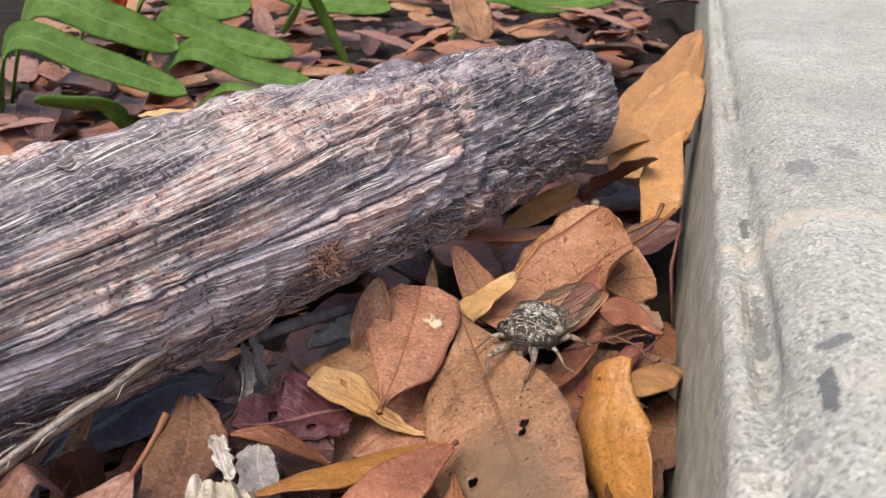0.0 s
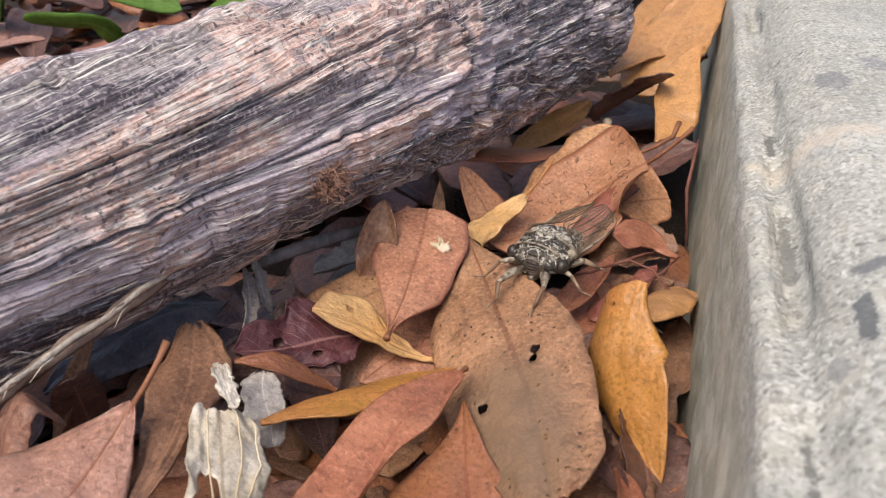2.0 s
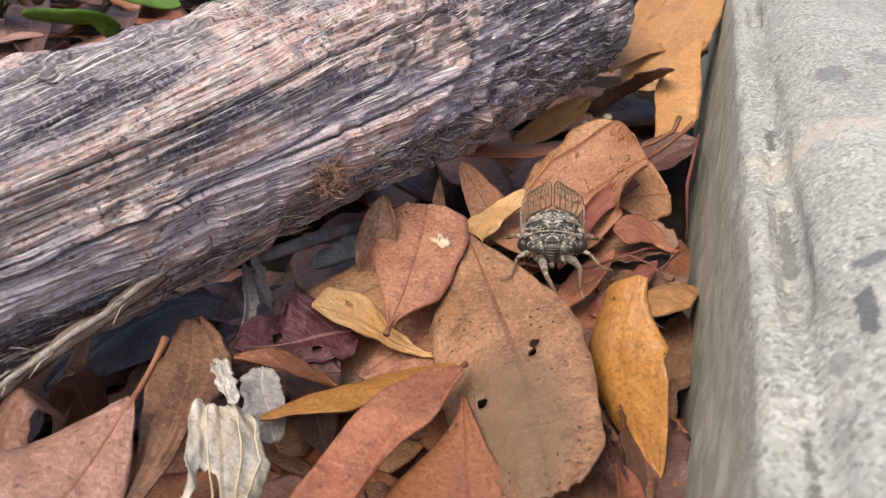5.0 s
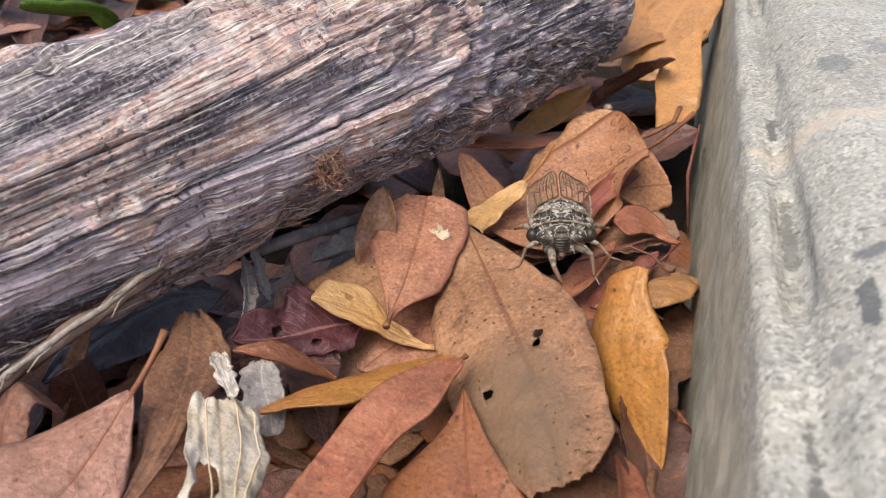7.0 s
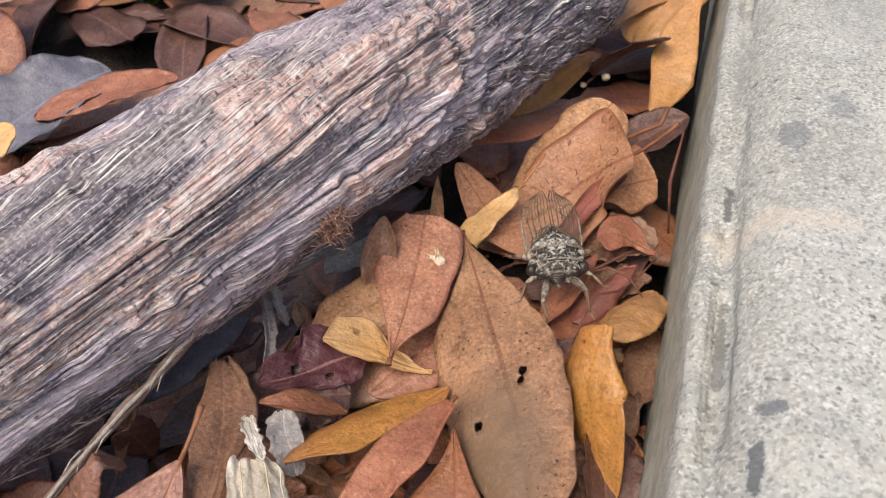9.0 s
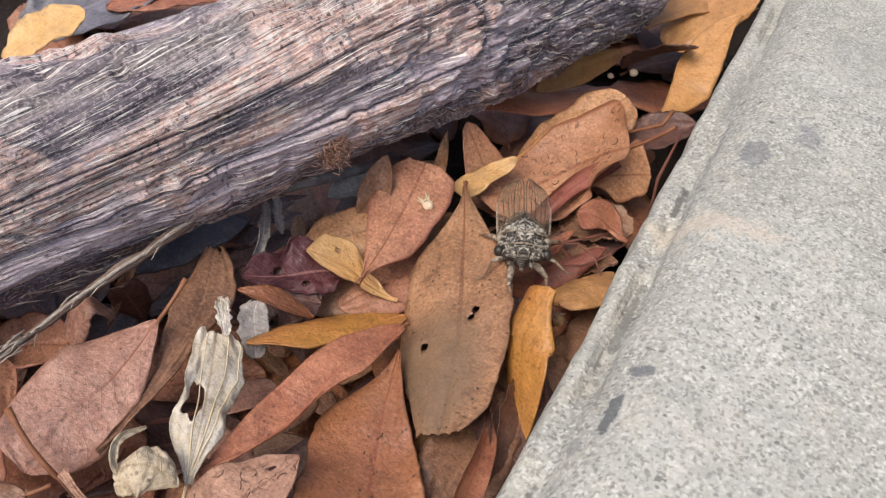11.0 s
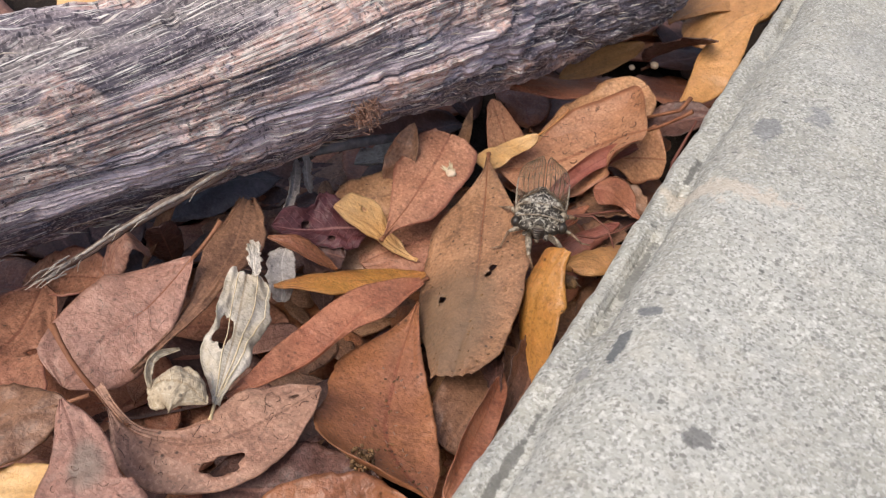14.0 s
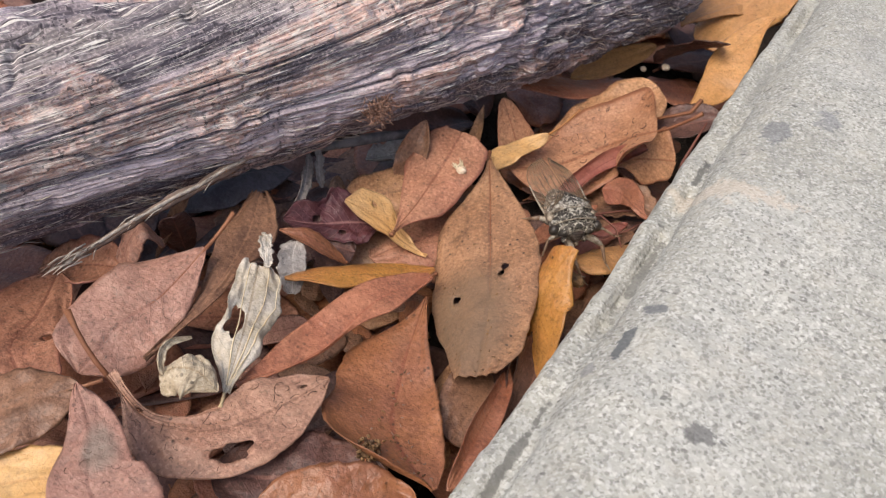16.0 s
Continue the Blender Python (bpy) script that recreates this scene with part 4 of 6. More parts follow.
shaped_leaf("cream", rib=((7.9, -30.0, 24.7), (1.2, -31.5, 27.1), (-5.0, -32.6, 31.6), (-13.3, -36.5, 36.6)), left=(0.6, 0.8, 1.5, 2.0, 3.3, 2.2, 1.0), right=(0.3, 0.3, 2.6, 3.0, 7.1, 6.2, 0.3), roll=(-5, -6, -5), cup=(-0.13, -0.06, 0.00, 0.06),
            seed=3, vein="rib_pale", nu=60, nv=30, holes=((0.76, 0.45, 0.022, 0.1),), label="small yellow leaf curled like a boat with a hole")
shaped_leaf("yellow", rib=((13.5, -35.7, 28.4), (7.3, -45.5, 30.7), (-0.4, -54.7, 33.3), (-8.5, -64.8, 35.3)), left=(0.7, 2.5, 3.3, 3.6, 5.2, 1.7, 0.3), right=(0.3, 2.9, 6.3, 8.4, 7.9, 5.3, 0.5), roll=(2, 16, 14), cup=(-0.15, -0.43, -0.19, -0.85),
            seed=4, vein="rib_pale", label="narrow bright yellow leaf lying on edge")
shaped_leaf("red", rib=((16.5, -42.5, 33.5), (12.3, -58.5, 36.0), (10.5, -76.7, 35.0), (4.2, -93.3, 37.7)), left=(1.0, 2.2, 4.0, 0.9, 0.4, 0.8, 0.9), right=(1.1, 2.5, 5.2, 6.7, 6.9, 2.7, 0.3), roll=(-11, -8, -4), cup=(0.00, -0.01, 0.30, 0.05),
            stem=2, seed=5, rib_size=1.4, wave=0.6, label="reddish brown leathery leaf with an upturned edge")
glossy = shaped_leaf("orange", rib=((18.4, -46.7, 31.0), (24.6, -64.8, 28.2), (32.5, -79.5, 29.4), (46.6, -87.2, 33.0)), left=(0.3, 2.0, 6.1, 9.3, 10.0, 6.4, 1.1), right=(0.3, 2.5, 12.5, 13.0, 16.2, 8.5, 0.3), roll=(9, -1, -28), cup=(0.19, 0.56, -0.37, 1.18),
            seed=6, rib_size=1.3, wave=0.7, nu=60, nv=30, label="broad orange-brown glossy leaf with a square tip")
shaped_leaf("yellow", rib=((42.7, -26.0, 46.8), (41.1, -33.0, 37.5), (43.4, -39.0, 31.6), (50.7, -49.2, 23.0)), left=(1.9, 3.0, 8.3, 8.8, 8.2, 3.8, 0.3), right=(0.2, 6.0, 10.2, 13.0, 9.3, 3.5, 0.3), roll=(-6, 57, 54), cup=(-0.76, 0.17, -0.59, -1.64),
            seed=7, vein="rib_pale", label="long golden yellow leaf beside the kerb")
scribbled = shaped_leaf("peach", rib=((39.6, 39.0, 40.7), (28.8, 36.2, 32.1), (18.4, 25.0, 26.3), (7.7, 12.7, 26.9)), left=(10.6, 14.2, 15.2, 14.8, 14.7, 8.0, 0.5), right=(7.8, 18.6, 15.9, 13.3, 8.0, 3.4, 0.3), roll=(-9, -3, -15), cup=(0.80, -0.25, 0.58, 0.02),
            stem=12, stem_turn=(0.0, 0.2), seed=8, rib_size=1.6, wave=0.6, label="broad brown-orange leaf with a long stalk and scribbled marks")
leaf((9, 20, 21), (30.5, 64, 39), 21, "tan", roll=2, rib="rib_brown", a=0.6, b=0.3, bend=0.1, curl=-0.15, wave=0.08, seed=53, label="broad brown-orange leaf half hidden under another")
shaped_leaf("peach", rib=((33.3, 26.5, 32.4), (34.7, 34.6, 30.2), (40.2, 41.4, 29.0), (46.4, 47.5, 27.6)), left=(0.3, 1.8, 3.5, 5.5, 7.6, 10.3, 1.9), right=(0.3, 1.4, 3.7, 7.9, 7.2, 5.6, 1.0), roll=(14, 25, 27), cup=(0.08, 0.51, -0.24, -0.17),
            seed=9, label="brown-orange leaf tucked under another by the kerb")
shaped_leaf("peach", rib=((8.1, 20.5, 26.0), (4.4, 21.8, 30.6), (0.6, 23.2, 35.4), (-3.0, 24.5, 40.0)), left=(7.5, 7.5, 6.8, 5.6, 4.2, 2.6, 0.5), right=(7.5, 7.5, 6.8, 5.6, 4.2, 2.6, 0.5), roll=(0, 0, 0), cup=(0.0, 0.0, 0.1, 0.1), wave=0.15,
            seed=10, label="dull orange-red leaf leaning up under the log")
shaped_leaf("cream", rib=((13.3, 24.2, 34.9), (9.6, 18.1, 32.4), (6.6, 11.9, 31.5), (5.4, 5.3, 31.7)), left=(0.3, 2.2, 2.7, 2.9, 3.4, 2.8, 3.1), right=(0.4, 2.0, 3.2, 3.3, 4.2, 3.7, 3.8), roll=(-3, -4, -9), cup=(-0.03, -0.66, 0.00, -0.43),
            stem=9, stem_turn=(0.1, 0.5), seed=11, vein="rib_pale", label="small pale yellow leaf with a thin curved stalk")
shaped_leaf("red", rib=((23.4, 97.4, 20.6), (14.7, 75.7, 26.0), (4.0, 55.8, 32.0), (-8.7, 36.9, 36.5)), left=(0.5, 4.8, 8.4, 8.0, 7.9, 2.2, 0.3), right=(0.6, 3.5, 5.1, 6.2, 6.3, 4.2, 0.6), roll=(-5, 9, -12), cup=(-0.08, -0.11, -0.13, 0.07),
            seed=12, label="long dark red leaf lying against the log")
leaf((19, 95.6, 35), (0, 71, 25.5), 10, "amber", roll=-15, rib="rib_pale", a=0.6, b=0.6, bend=-0.2, curl=0.3, seed=13, label="narrow amber leaf at the foot of the log")
shaped_leaf("amber", rib=((50.2, 111.9, 50.6), (44.7, 99.4, 43.6), (39.5, 86.5, 37.4), (41.0, 73.0, 32.5)), left=(0.3, 1.2, 5.9, 10.6, 12.2, 7.7, 0.7), right=(0.9, 3.9, 5.4, 3.7, 0.3, 0.3, 0.8), roll=(-3, -6, -9), cup=(-0.03, -0.22, 0.00, -0.00),
            seed=14, vein="rib_pale", rib_size=1.6, label="amber yellow leaf propped against the kerb")
shaped_leaf("amber", rib=((52.0, 205.0, 69.7), (47.3, 176.4, 58.9), (36.2, 139.7, 49.3), (23.4, 103.0, 40.9)), left=(0.5, 4.2, 7.7, 12.7, 15.5, 3.5, 0.3), right=(0.6, 5.8, 9.3, 10.8, 11.3, 5.6, 0.4), roll=(-18, -28, 9), cup=(-0.69, 0.15, 0.05, -0.02),
            seed=15, vein="rib_pale", wave=1.2, label="large amber leaf standing between log and kerb")
leaf((50, 150, 62), (32, 108, 34), 26, "amber", roll=4, rib="rib_pale", a=0.5, b=0.4, bend=0.25, curl=-0.2, seed=16, label="broad amber leaf leaning on the kerb")
leaf((42.4, 88, 48), (20, 97, 28), 13, "dark", roll=20, a=0.5, b=0.6, bend=0.4, curl=0.4, ragged=0.25, seed=17, label="dark crumpled leaf with a torn edge")
leaf((34, 60, 24), (52, 70, 34), 16, "dark", roll=5, a=0.5, b=0.6, bend=0.3, curl=0.5, seed=18, label="dark brown crumpled leaf near the kerb")
# foreground, by the log's near end
arched = shaped_leaf("pink", rib=((-22.2, -74.2, 43.5), (-21.3, -87.3, 41.0), (-23.2, -98.1, 39.4), (-21.8, -108.9, 37.0)), left=(0.6, 2.5, 6.2, 8.9, 10.1, 7.2, 1.0), right=(0.3, 5.2, 11.0, 11.1, 9.6, 7.9, 1.0), roll=(7, -18, -11), cup=(-0.16, -0.24, -0.28, 0.24),
            stem=9, stem_turn=(0.1, 0.35), seed=19, wave=0.9, rib_size=1.5, label="large pinkish brown leaf with an arched blade and a stalk")
shaped_leaf("brown", rib=((-13.2, -100.1, 39.1), (-15.7, -80.0, 38.5), (-22.0, -62.3, 37.9), (-30.6, -47.8, 37.6)), left=(0.3, 0.4, 2.0, 4.9, 5.7, 3.3, 2.2), right=(0.4, 1.0, 1.9, 2.8, 6.3, 4.2, 1.7), roll=(6, 11, 4), cup=(0.06, -0.03, -0.14, -0.18),
            seed=20, ragged=0.08, tear=0.06, wave=0.9, label="brown cupped leaf standing up with a ragged tip")
shaped_leaf("rosy", rib=((-20.7, -118.4, 39.4), (-35.5, -113.3, 38.6), (-41.6, -103.3, 35.3), (-50.3, -92.6, 32.7)), left=(1.0, 5.8, 9.2, 11.0, 10.6, 8.6, 0.9), right=(4.1, 6.9, 9.1, 12.4, 6.3, 4.1, 0.7), roll=(-4, 9, -0), cup=(0.04, -0.01, 0.08, -0.11),
            seed=21, wave=0.9, nu=60, nv=34, holes=((0.5, 0.45, 0.035, 0.12),), label="brown leaf with a round hole near the log")
shaped_leaf("bone", rib=((4.9, -96.9, 39.8), (-0.4, -86.9, 40.5), (-6.4, -77.9, 39.4), (-13.0, -67.8, 39.9)), left=(0.3, 1.8, 5.6, 4.6, 4.6, 4.2, 3.1), right=(1.0, 1.8, 4.1, 4.9, 6.9, 6.1, 4.4), roll=(2, 22, 19), cup=(-0.21, 0.18, -0.29, -0.45),
            stem=3, seed=22, vein="rib_bone", lines=((0.5, 0.2), (0.98, 0.22), (-0.45, 0.18)), nu=90, nv=44, ragged=0.05, tear=0.05, wave=0.9, holes=((0.5, -0.42, 0.15, 0.32),), label="bleached bone-white curled leaf skeleton with a torn hole")
shaped_leaf("husk", rib=((5.6, -98.9, 43.0), (2.1, -99.4, 46.3), (-1.4, -101.0, 46.9), (-4.9, -102.9, 43.9)), left=(0.3, 2.0, 4.8, 5.8, 4.5, 4.8, 4.4), right=(0.5, 2.5, 4.3, 5.5, 5.9, 4.1, 4.2), roll=(-2, -3, -2), cup=(-0.9, -1.1, -0.9, -1.1),
            seed=23, vein="", wave=1.0, ragged=0.06, tear=0.05, label="bleached yellowish domed leaf end")
shaped_leaf("husk", rib=((-3.2, -102.9, 44.0), (-5.4, -101.8, 46.6), (-6.8, -98.4, 47.2), (-5.6, -94.0, 45.5)), left=(0.3, 0.5, 0.7, 0.8, 0.8, 0.5, 0.3), right=(0.3, 0.5, 0.7, 0.8, 0.8, 0.5, 0.3), roll=(40, 60, 40), cup=(0.5, 0.5, 0.5, 0.5),
            seed=59, vein="", wave=0.4, label="thin curled pale rim of a dry leaf")
crescent = shaped_leaf("pale_brown", rib=((-14.1, -107.6, 41.3), (-2.5, -108.8, 38.6), (8.5, -103.4, 38.5), (14.7, -92.7, 38.6), (18.2, -82.1, 38.7)), left=(1.9, 1.4, 1.8, 4.6, 7.8, 4.5, 0.3), right=(0.3, 0.5, 7.6, 9.1, 8.7, 3.9, 0.3), roll=(4, 6, 2), cup=(-0.02, 0.01, -0.17, -0.04),
            stem=14, stem_turn=(0.15, 0.15), seed=24, nu=80, nv=40, wave=0.7, rib_size=1.6, holes=((0.55, 0.55, 0.055, 0.2), (0.87, -0.3, 0.015, 0.09), (0.2, -0.3, 0.014, 0.3)), label="crescent-shaped pale brown leaf with a torn hole")
pointed = shaped_leaf("blotched", rib=((12.8, -128.6, 46.4), (4.1, -125.4, 47.4), (-2.4, -119.2, 48.4), (-10.7, -114.8, 50.0)), left=(10.2, 8.6, 6.6, 5.0, 3.6, 1.8, 0.3), right=(9.0, 9.6, 8.8, 6.6, 4.6, 2.0, 0.3), roll=(-7, -6, -1), cup=(-0.05, -0.05, 0.15, -0.05),
            seed=25, label="pinkish brown pointed leaf with a grey blotch")
leaf((-14, -113, 44), (-30, -136, 40), 18, "brown", roll=0, stem=4, a=0.6, b=0.5, bend=0.2, curl=-0.25, seed=26, label="brown leaf lying flat in the litter")
leaf((-22, -140, 36), (2, -121, 42), 12, "cream", roll=0, rib="rib_pale", a=0.6, b=0.5, bend=0.2, curl=0.2, seed=27, label="pale yellow leaf tip showing among brown leaves")
shaped_leaf("maroon", rib=((-6.3, -32.0, 29.0), (-11.2, -37.2, 30.5), (-15.8, -43.3, 31.8), (-21.7, -50.0, 34.7)), left=(0.8, 4.4, 6.2, 5.2, 2.9, 2.5, 0.8), right=(0.6, 5.1, 7.7, 9.6, 4.9, 5.2, 0.9), roll=(-18, -21, -18), cup=(0.06, 0.09, 0.50, 0.51),
            seed=28, ragged=0.12, wave=1.2, vein="rib_brown", nu=60, nv=30, holes=((0.45, -0.5, 0.04, 0.14), (0.7, 0.3, 0.04, 0.2)), label="dark maroon damp leaf with pale veins")
leaf((-26, -52, 30), (-6, -42, 27), 15, "dark", roll=15, a=0.5, b=0.4, bend=0.2, curl=0.3, ragged=0.5, seed=29, nu=40, nv=20, label="decayed lacy dark leaf with a torn rim")
leaf((-23, -47, 31), (-33.5, -27, 37), 4.6, "grey", roll=25, rib="rib_bone", a=0.5, b=0.8, bend=0.3, curl=1.6, sway=0.5, ragged=0.4, seed=30, label="curled grey scrap of leaf")
leaf((-27, -29, 28), (-33, -22, 37), 3, "grey", roll=10, rib="rib_bone", a=0.6, b=0.8, bend=0.6, curl=1.4, sway=-0.6, ragged=0.5, seed=31, label="small grey scrap of leaf under the log")
shaped_leaf("bone", rib=((-9.6, -68.6, 41.0), (-11.8, -66.6, 42.0), (-14.0, -64.2, 42.6), (-15.6, -61.6, 42.4)), left=(0.4, 0.8, 1.2, 1.4, 1.6, 1.2, 0.4), right=(0.4, 1.0, 1.4, 1.6, 1.4, 1.0, 0.4), roll=(10, 15, 15), cup=(0.3, 0.3, -0.3, -0.3),
            seed=32, vein="", ragged=0.3, tear=0.1, label="torn white scrap of leaf")
shaped_leaf("grey", rib=((-7.0, -64.5, 30.5), (-9.0, -61.5, 33.0), (-11.5, -58.5, 35.5), (-13.2, -55.0, 36.5)), left=(1.0, 2.2, 3.2, 3.6, 3.4, 2.6, 1.2), right=(1.0, 2.0, 2.8, 3.2, 3.2, 2.4, 1.2), roll=(8, 10, 12), cup=(-0.3, -0.3, -0.3, -0.3),
            seed=33, vein="rib_bone", ragged=0.14, tear=0.1, label="pale grey weathered leaf scrap")
shaped_leaf("orange", rib=((-4.5, -47.3, 28.0), (-8.0, -50.0, 32.5), (-12.5, -53.2, 36.8), (-17.8, -55.8, 38.0)), left=(0.3, 1.2, 2.2, 2.6, 2.2, 1.2, 0.3), right=(0.3, 1.5, 3.0, 3.6, 2.8, 1.4, 0.3), roll=(-10, -20, -20), cup=(0.7, 0.9, -0.5, -0.8),
            seed=34, label="rolled dark orange leaf")
leaf((-4, -38, 23), (14, -6, 25), 20, "rosy", roll=0, a=0.5, b=0.4, bend=0.1, curl=-0.2, seed=35, label="brown leaf lying under the oval leaf")
leaf((-22, -42, 20), (6, -24, 23), 16, "brown", roll=10, a=0.6, b=0.4, bend=0.5, curl=-0.6, seed=36, label="arched brown leaf below the yellow one")
leaf((42, -40, 24), (42, -72, 25), 18, "brown", roll=-12, a=0.5, b=0.4, bend=0.2, curl=0.35, seed=37, label="small dark brown leaf with upturned rim")
leaf((44, -52, 30), (50, -88, 38), 7, "red", roll=-30, rib="rib_pale", a=0.7, b=0.6, bend=0.1, curl=0.9, seed=38, label="narrow orange-red rolled leaf beside the kerb")
leaf((51, 4, 28), (44, -18, 34), 14, "amber", roll=20, rib="rib_pale", a=0.5, b=0.4, bend=0.4, curl=-0.6, seed=39, label="olive yellow leaf folded against the kerb")
shaped_leaf("red", rib=((35.3, 15.7, 32.2), (40.0, 17.0, 31.9), (44.3, 17.6, 29.8), (49.9, 16.6, 28.2)), left=(0.3, 3.4, 6.3, 7.1, 5.0, 0.2, 0.3), right=(1.2, 4.8, 4.8, 2.7, 1.5, 1.6, 0.6), roll=(4, 4, -1), cup=(0.14, 0.02, 0.01, 0.04),
            seed=40, label="small curled orange-brown leaf by the kerb")
leaf((33, 12, 21), (41, -30, 23), 17, "red", roll=5, a=0.5, b=0.5, bend=0.1, curl=0.2, seed=41, label="red-brown leaf under the tan leaf")
leaf((-22, -30, 24), (-2, -8, 30), 18, "tan", roll=10, a=0.5, b=0.5, bend=0.2, curl=-0.2, seed=42, label="dull tan leaf in the shade of the log")
leaf((-12, -13, 27), (-12, -3, 43), 9, "brown", roll=20, a=0.5, b=0.7, bend=0.3, curl=0.7, seed=43, label="small folded brown leaf standing by the log")
leaf((-6, 14, 22), (-7.5, 22, 37), 4, "tan", roll=10, rib="rib_brown", a=0.5, b=0.9, bend=0.2, curl=0.6, seed=44, label="thin upright sliver of dry leaf")
shaped_leaf("brown", rib=((-45.5, -70.5, 24.0), (-43.0, -68.0, 31.0), (-41.2, -64.0, 38.0), (-40.2, -60.0, 43.5)), left=(1.6, 2.4, 2.6, 2.2, 1.6, 0.9, 0.3), right=(1.6, 2.4, 2.6, 2.2, 1.6, 0.9, 0.3), roll=(-10, -5, 0), cup=(0.5, 0.5, -0.3, -0.3),
            seed=45, label="brown leaf strip standing on edge by the log")
leaf((-42, -64, 20), (-37, -70, 41), 9, "dark", roll=20, a=0.6, b=0.5, bend=0.3, curl=0.7, seed=46, label="dark leaf strip standing by the log")
shaped_leaf("pink", rib=((-40.0, -84.0, 33.0), (-39.5, -80.0, 40.0), (-38.0, -77.0, 42.5), (-36.5, -74.0, 36.0)), left=(2.6, 3.4, 3.8, 3.8, 3.4, 2.8, 1.2), right=(2.6, 3.4, 3.8, 3.8, 3.4, 2.8, 1.2), roll=(0, 0, 0), cup=(-0.4, -0.4, -0.4, -0.4),
            seed=47, label="pinkish curled leaf under the log")
leaf((-60, -92, 26), (-40, -84, 34), 14, "rosy", roll=10, a=0.6, b=0.4, bend=0.6, curl=0.5, seed=48, label="curled rosy leaf under the log")
leaf((12, -108, 33), (40, -92, 33), 20, "dark", roll=0, a=0.5, b=0.5, bend=0.2, curl=0.2, seed=49, label="dark brown leaf under the crescent-shaped one")
leaf((24, -112, 34), (46, -92, 34), 18, "orange", roll=8, a=0.5, b=0.5, bend=0.3, curl=0.3, seed=50, label="orange-brown leaf under the seed head")
leaf((30, -4, 18), (46, 30, 22), 16, "dark", roll=0, a=0.5, b=0.5, bend=0.2, curl=0.4, seed=51, label="dark red-brown curled leaf by the kerb")
shaped_leaf("slate", rib=((-56.0, -60.0, 25.0), (-50.0, -50.0, 29.0), (-44.0, -40.0, 31.0), (-36.0, -30.0, 29.0)), left=(0.4, 4.0, 7.0, 8.0, 7.0, 4.0, 0.4), right=(0.4, 4.0, 7.0, 8.5, 7.5, 4.0, 0.4), roll=(0, 5, 0), cup=(-0.3, -0.3, -0.3, -0.3),
            seed=52, wave=0.8, label="dark slate-coloured damp leaf under the log")

leaf((38.5, 40, 33), (25, 7, 25), 6.5, "maroon_rim", roll=-20, rib="rib_brown", a=0.4, b=0.5, bend=0.5, curl=1.3, sway=0.5, seed=54, label="curled red-brown leaf rim beside a broad leaf")
leaf((30, 22, 22), (50, 22, 27), 15, "brown", roll=12, a=0.5, b=0.5, bend=0.5, curl=0.6, ragged=0.2, seed=55, label="crumpled brown leaf in the gap by the kerb")
leaf((44, -30, 26), (52, -66, 22), 14, "dark", roll=-25, a=0.5, b=0.6, bend=0.3, curl=0.9, ragged=0.3, seed=56, label="crumpled dark leaf under the yellow one")
leaf((40, -46, 28), (46, -58, 30), 7, "dark", roll=30, a=0.5, b=0.6, bend=0.9, curl=1.5, ragged=0.4, seed=57, label="small dark curled scrap of leaf")
leaf((-28, -8, 24), (-6, 12, 28), 14, "grey", roll=-10, rib="rib_brown", a=0.5, b=0.6, bend=0.3, curl=0.5, ragged=0.3, seed=58, label="grey weathered leaf in the shade of the log")

strewn(scribbled, 34, "scribble", "scribble_marks", "tiny dark scribbled marks", 0.0026, 0.00011, 2, (0.1, 0.6), (0.2, 0.95), 1.3)
strewn(crescent, 60, "scribble", "curled_hairs", "tiny dark curled hairs", 0.0018, 0.00006, 3)
strewn(arched, 40, "fibre", "curled_hairs", "tiny pale curled hairs", 0.002, 0.00005, 4)
strewn(pointed, 18, "scribble", "curled_hairs", "tiny dark curled hairs", 0.0014, 0.00005, 5)
strewn(glossy, 36, "fibre", "debris_specks", "pale specks of debris", 0.0007, 0.00012, 6, (0.25, 0.95), (0.3, 0.75))
strewn(glossy, 26, "frass", "droppings", "small dark brown crumbs", 0.0007, 0.0002, 7, (0.25, 0.95), (0.42, 0.6))
strewn(big_leaf, 46, "frass", "crumbs", "tiny dark crumbs", 0.0005, 0.00013, 8, (0.2, 0.97), (0.1, 0.9))

# ---- beyond the log ----
leaf((-161, 110, 39), (-135, 115, 40), 12, "cream", roll=0, rib="rib_pale", a=0.5, b=0.4, bend=0.2, seed=60, label="pale yellow leaf behind the log")
leaf((-132, -22, 38), (-122, 2, 46), 20, "cream", roll=0, rib="rib_pale", stem=4, a=0.6, b=0.5, bend=0.2, seed=61, label="pale yellow leaf lying behind the log")
leaf((-199, 75, 39), (-179, 85, 42), 10, "pink", roll=0, a=0.5, b=0.5, bend=0.3, seed=62, label="pinkish brown leaf behind the log")
leaf((-155, 0, 26), (-132, 52, 34), 34, "slate", roll=10, a=0.5, b=0.4, bend=0.4, curl=0.5, seed=63, label="grey bleached leaf behind the log")
leaf((-138, 22, 33), (-104, 50, 36), 18, "red", roll=0, a=0.5, b=0.5, bend=0.3, seed=64, label="red-brown leaf behind the log")
leaf((-98, 330, 83), (-71, 310, 43), 29, "tan", roll=0, rib="rib_pale", a=0.6, b=0.3, bend=0.3, seed=65, label="large peach-coloured leaf standing behind the log")
leaf((-148, 300, 46), (-105, 290, 38), 15, "pink", roll=0, a=0.6, b=0.5, bend=0.3, seed=66, label="pink-brown leaf on the ground behind the log")
leaf((-107, 280, 38), (-85, 300, 51), 13, "rosy", roll=0, a=0.6, b=0.5, bend=0.3, seed=67, label="rosy leaf on the ground behind the log")
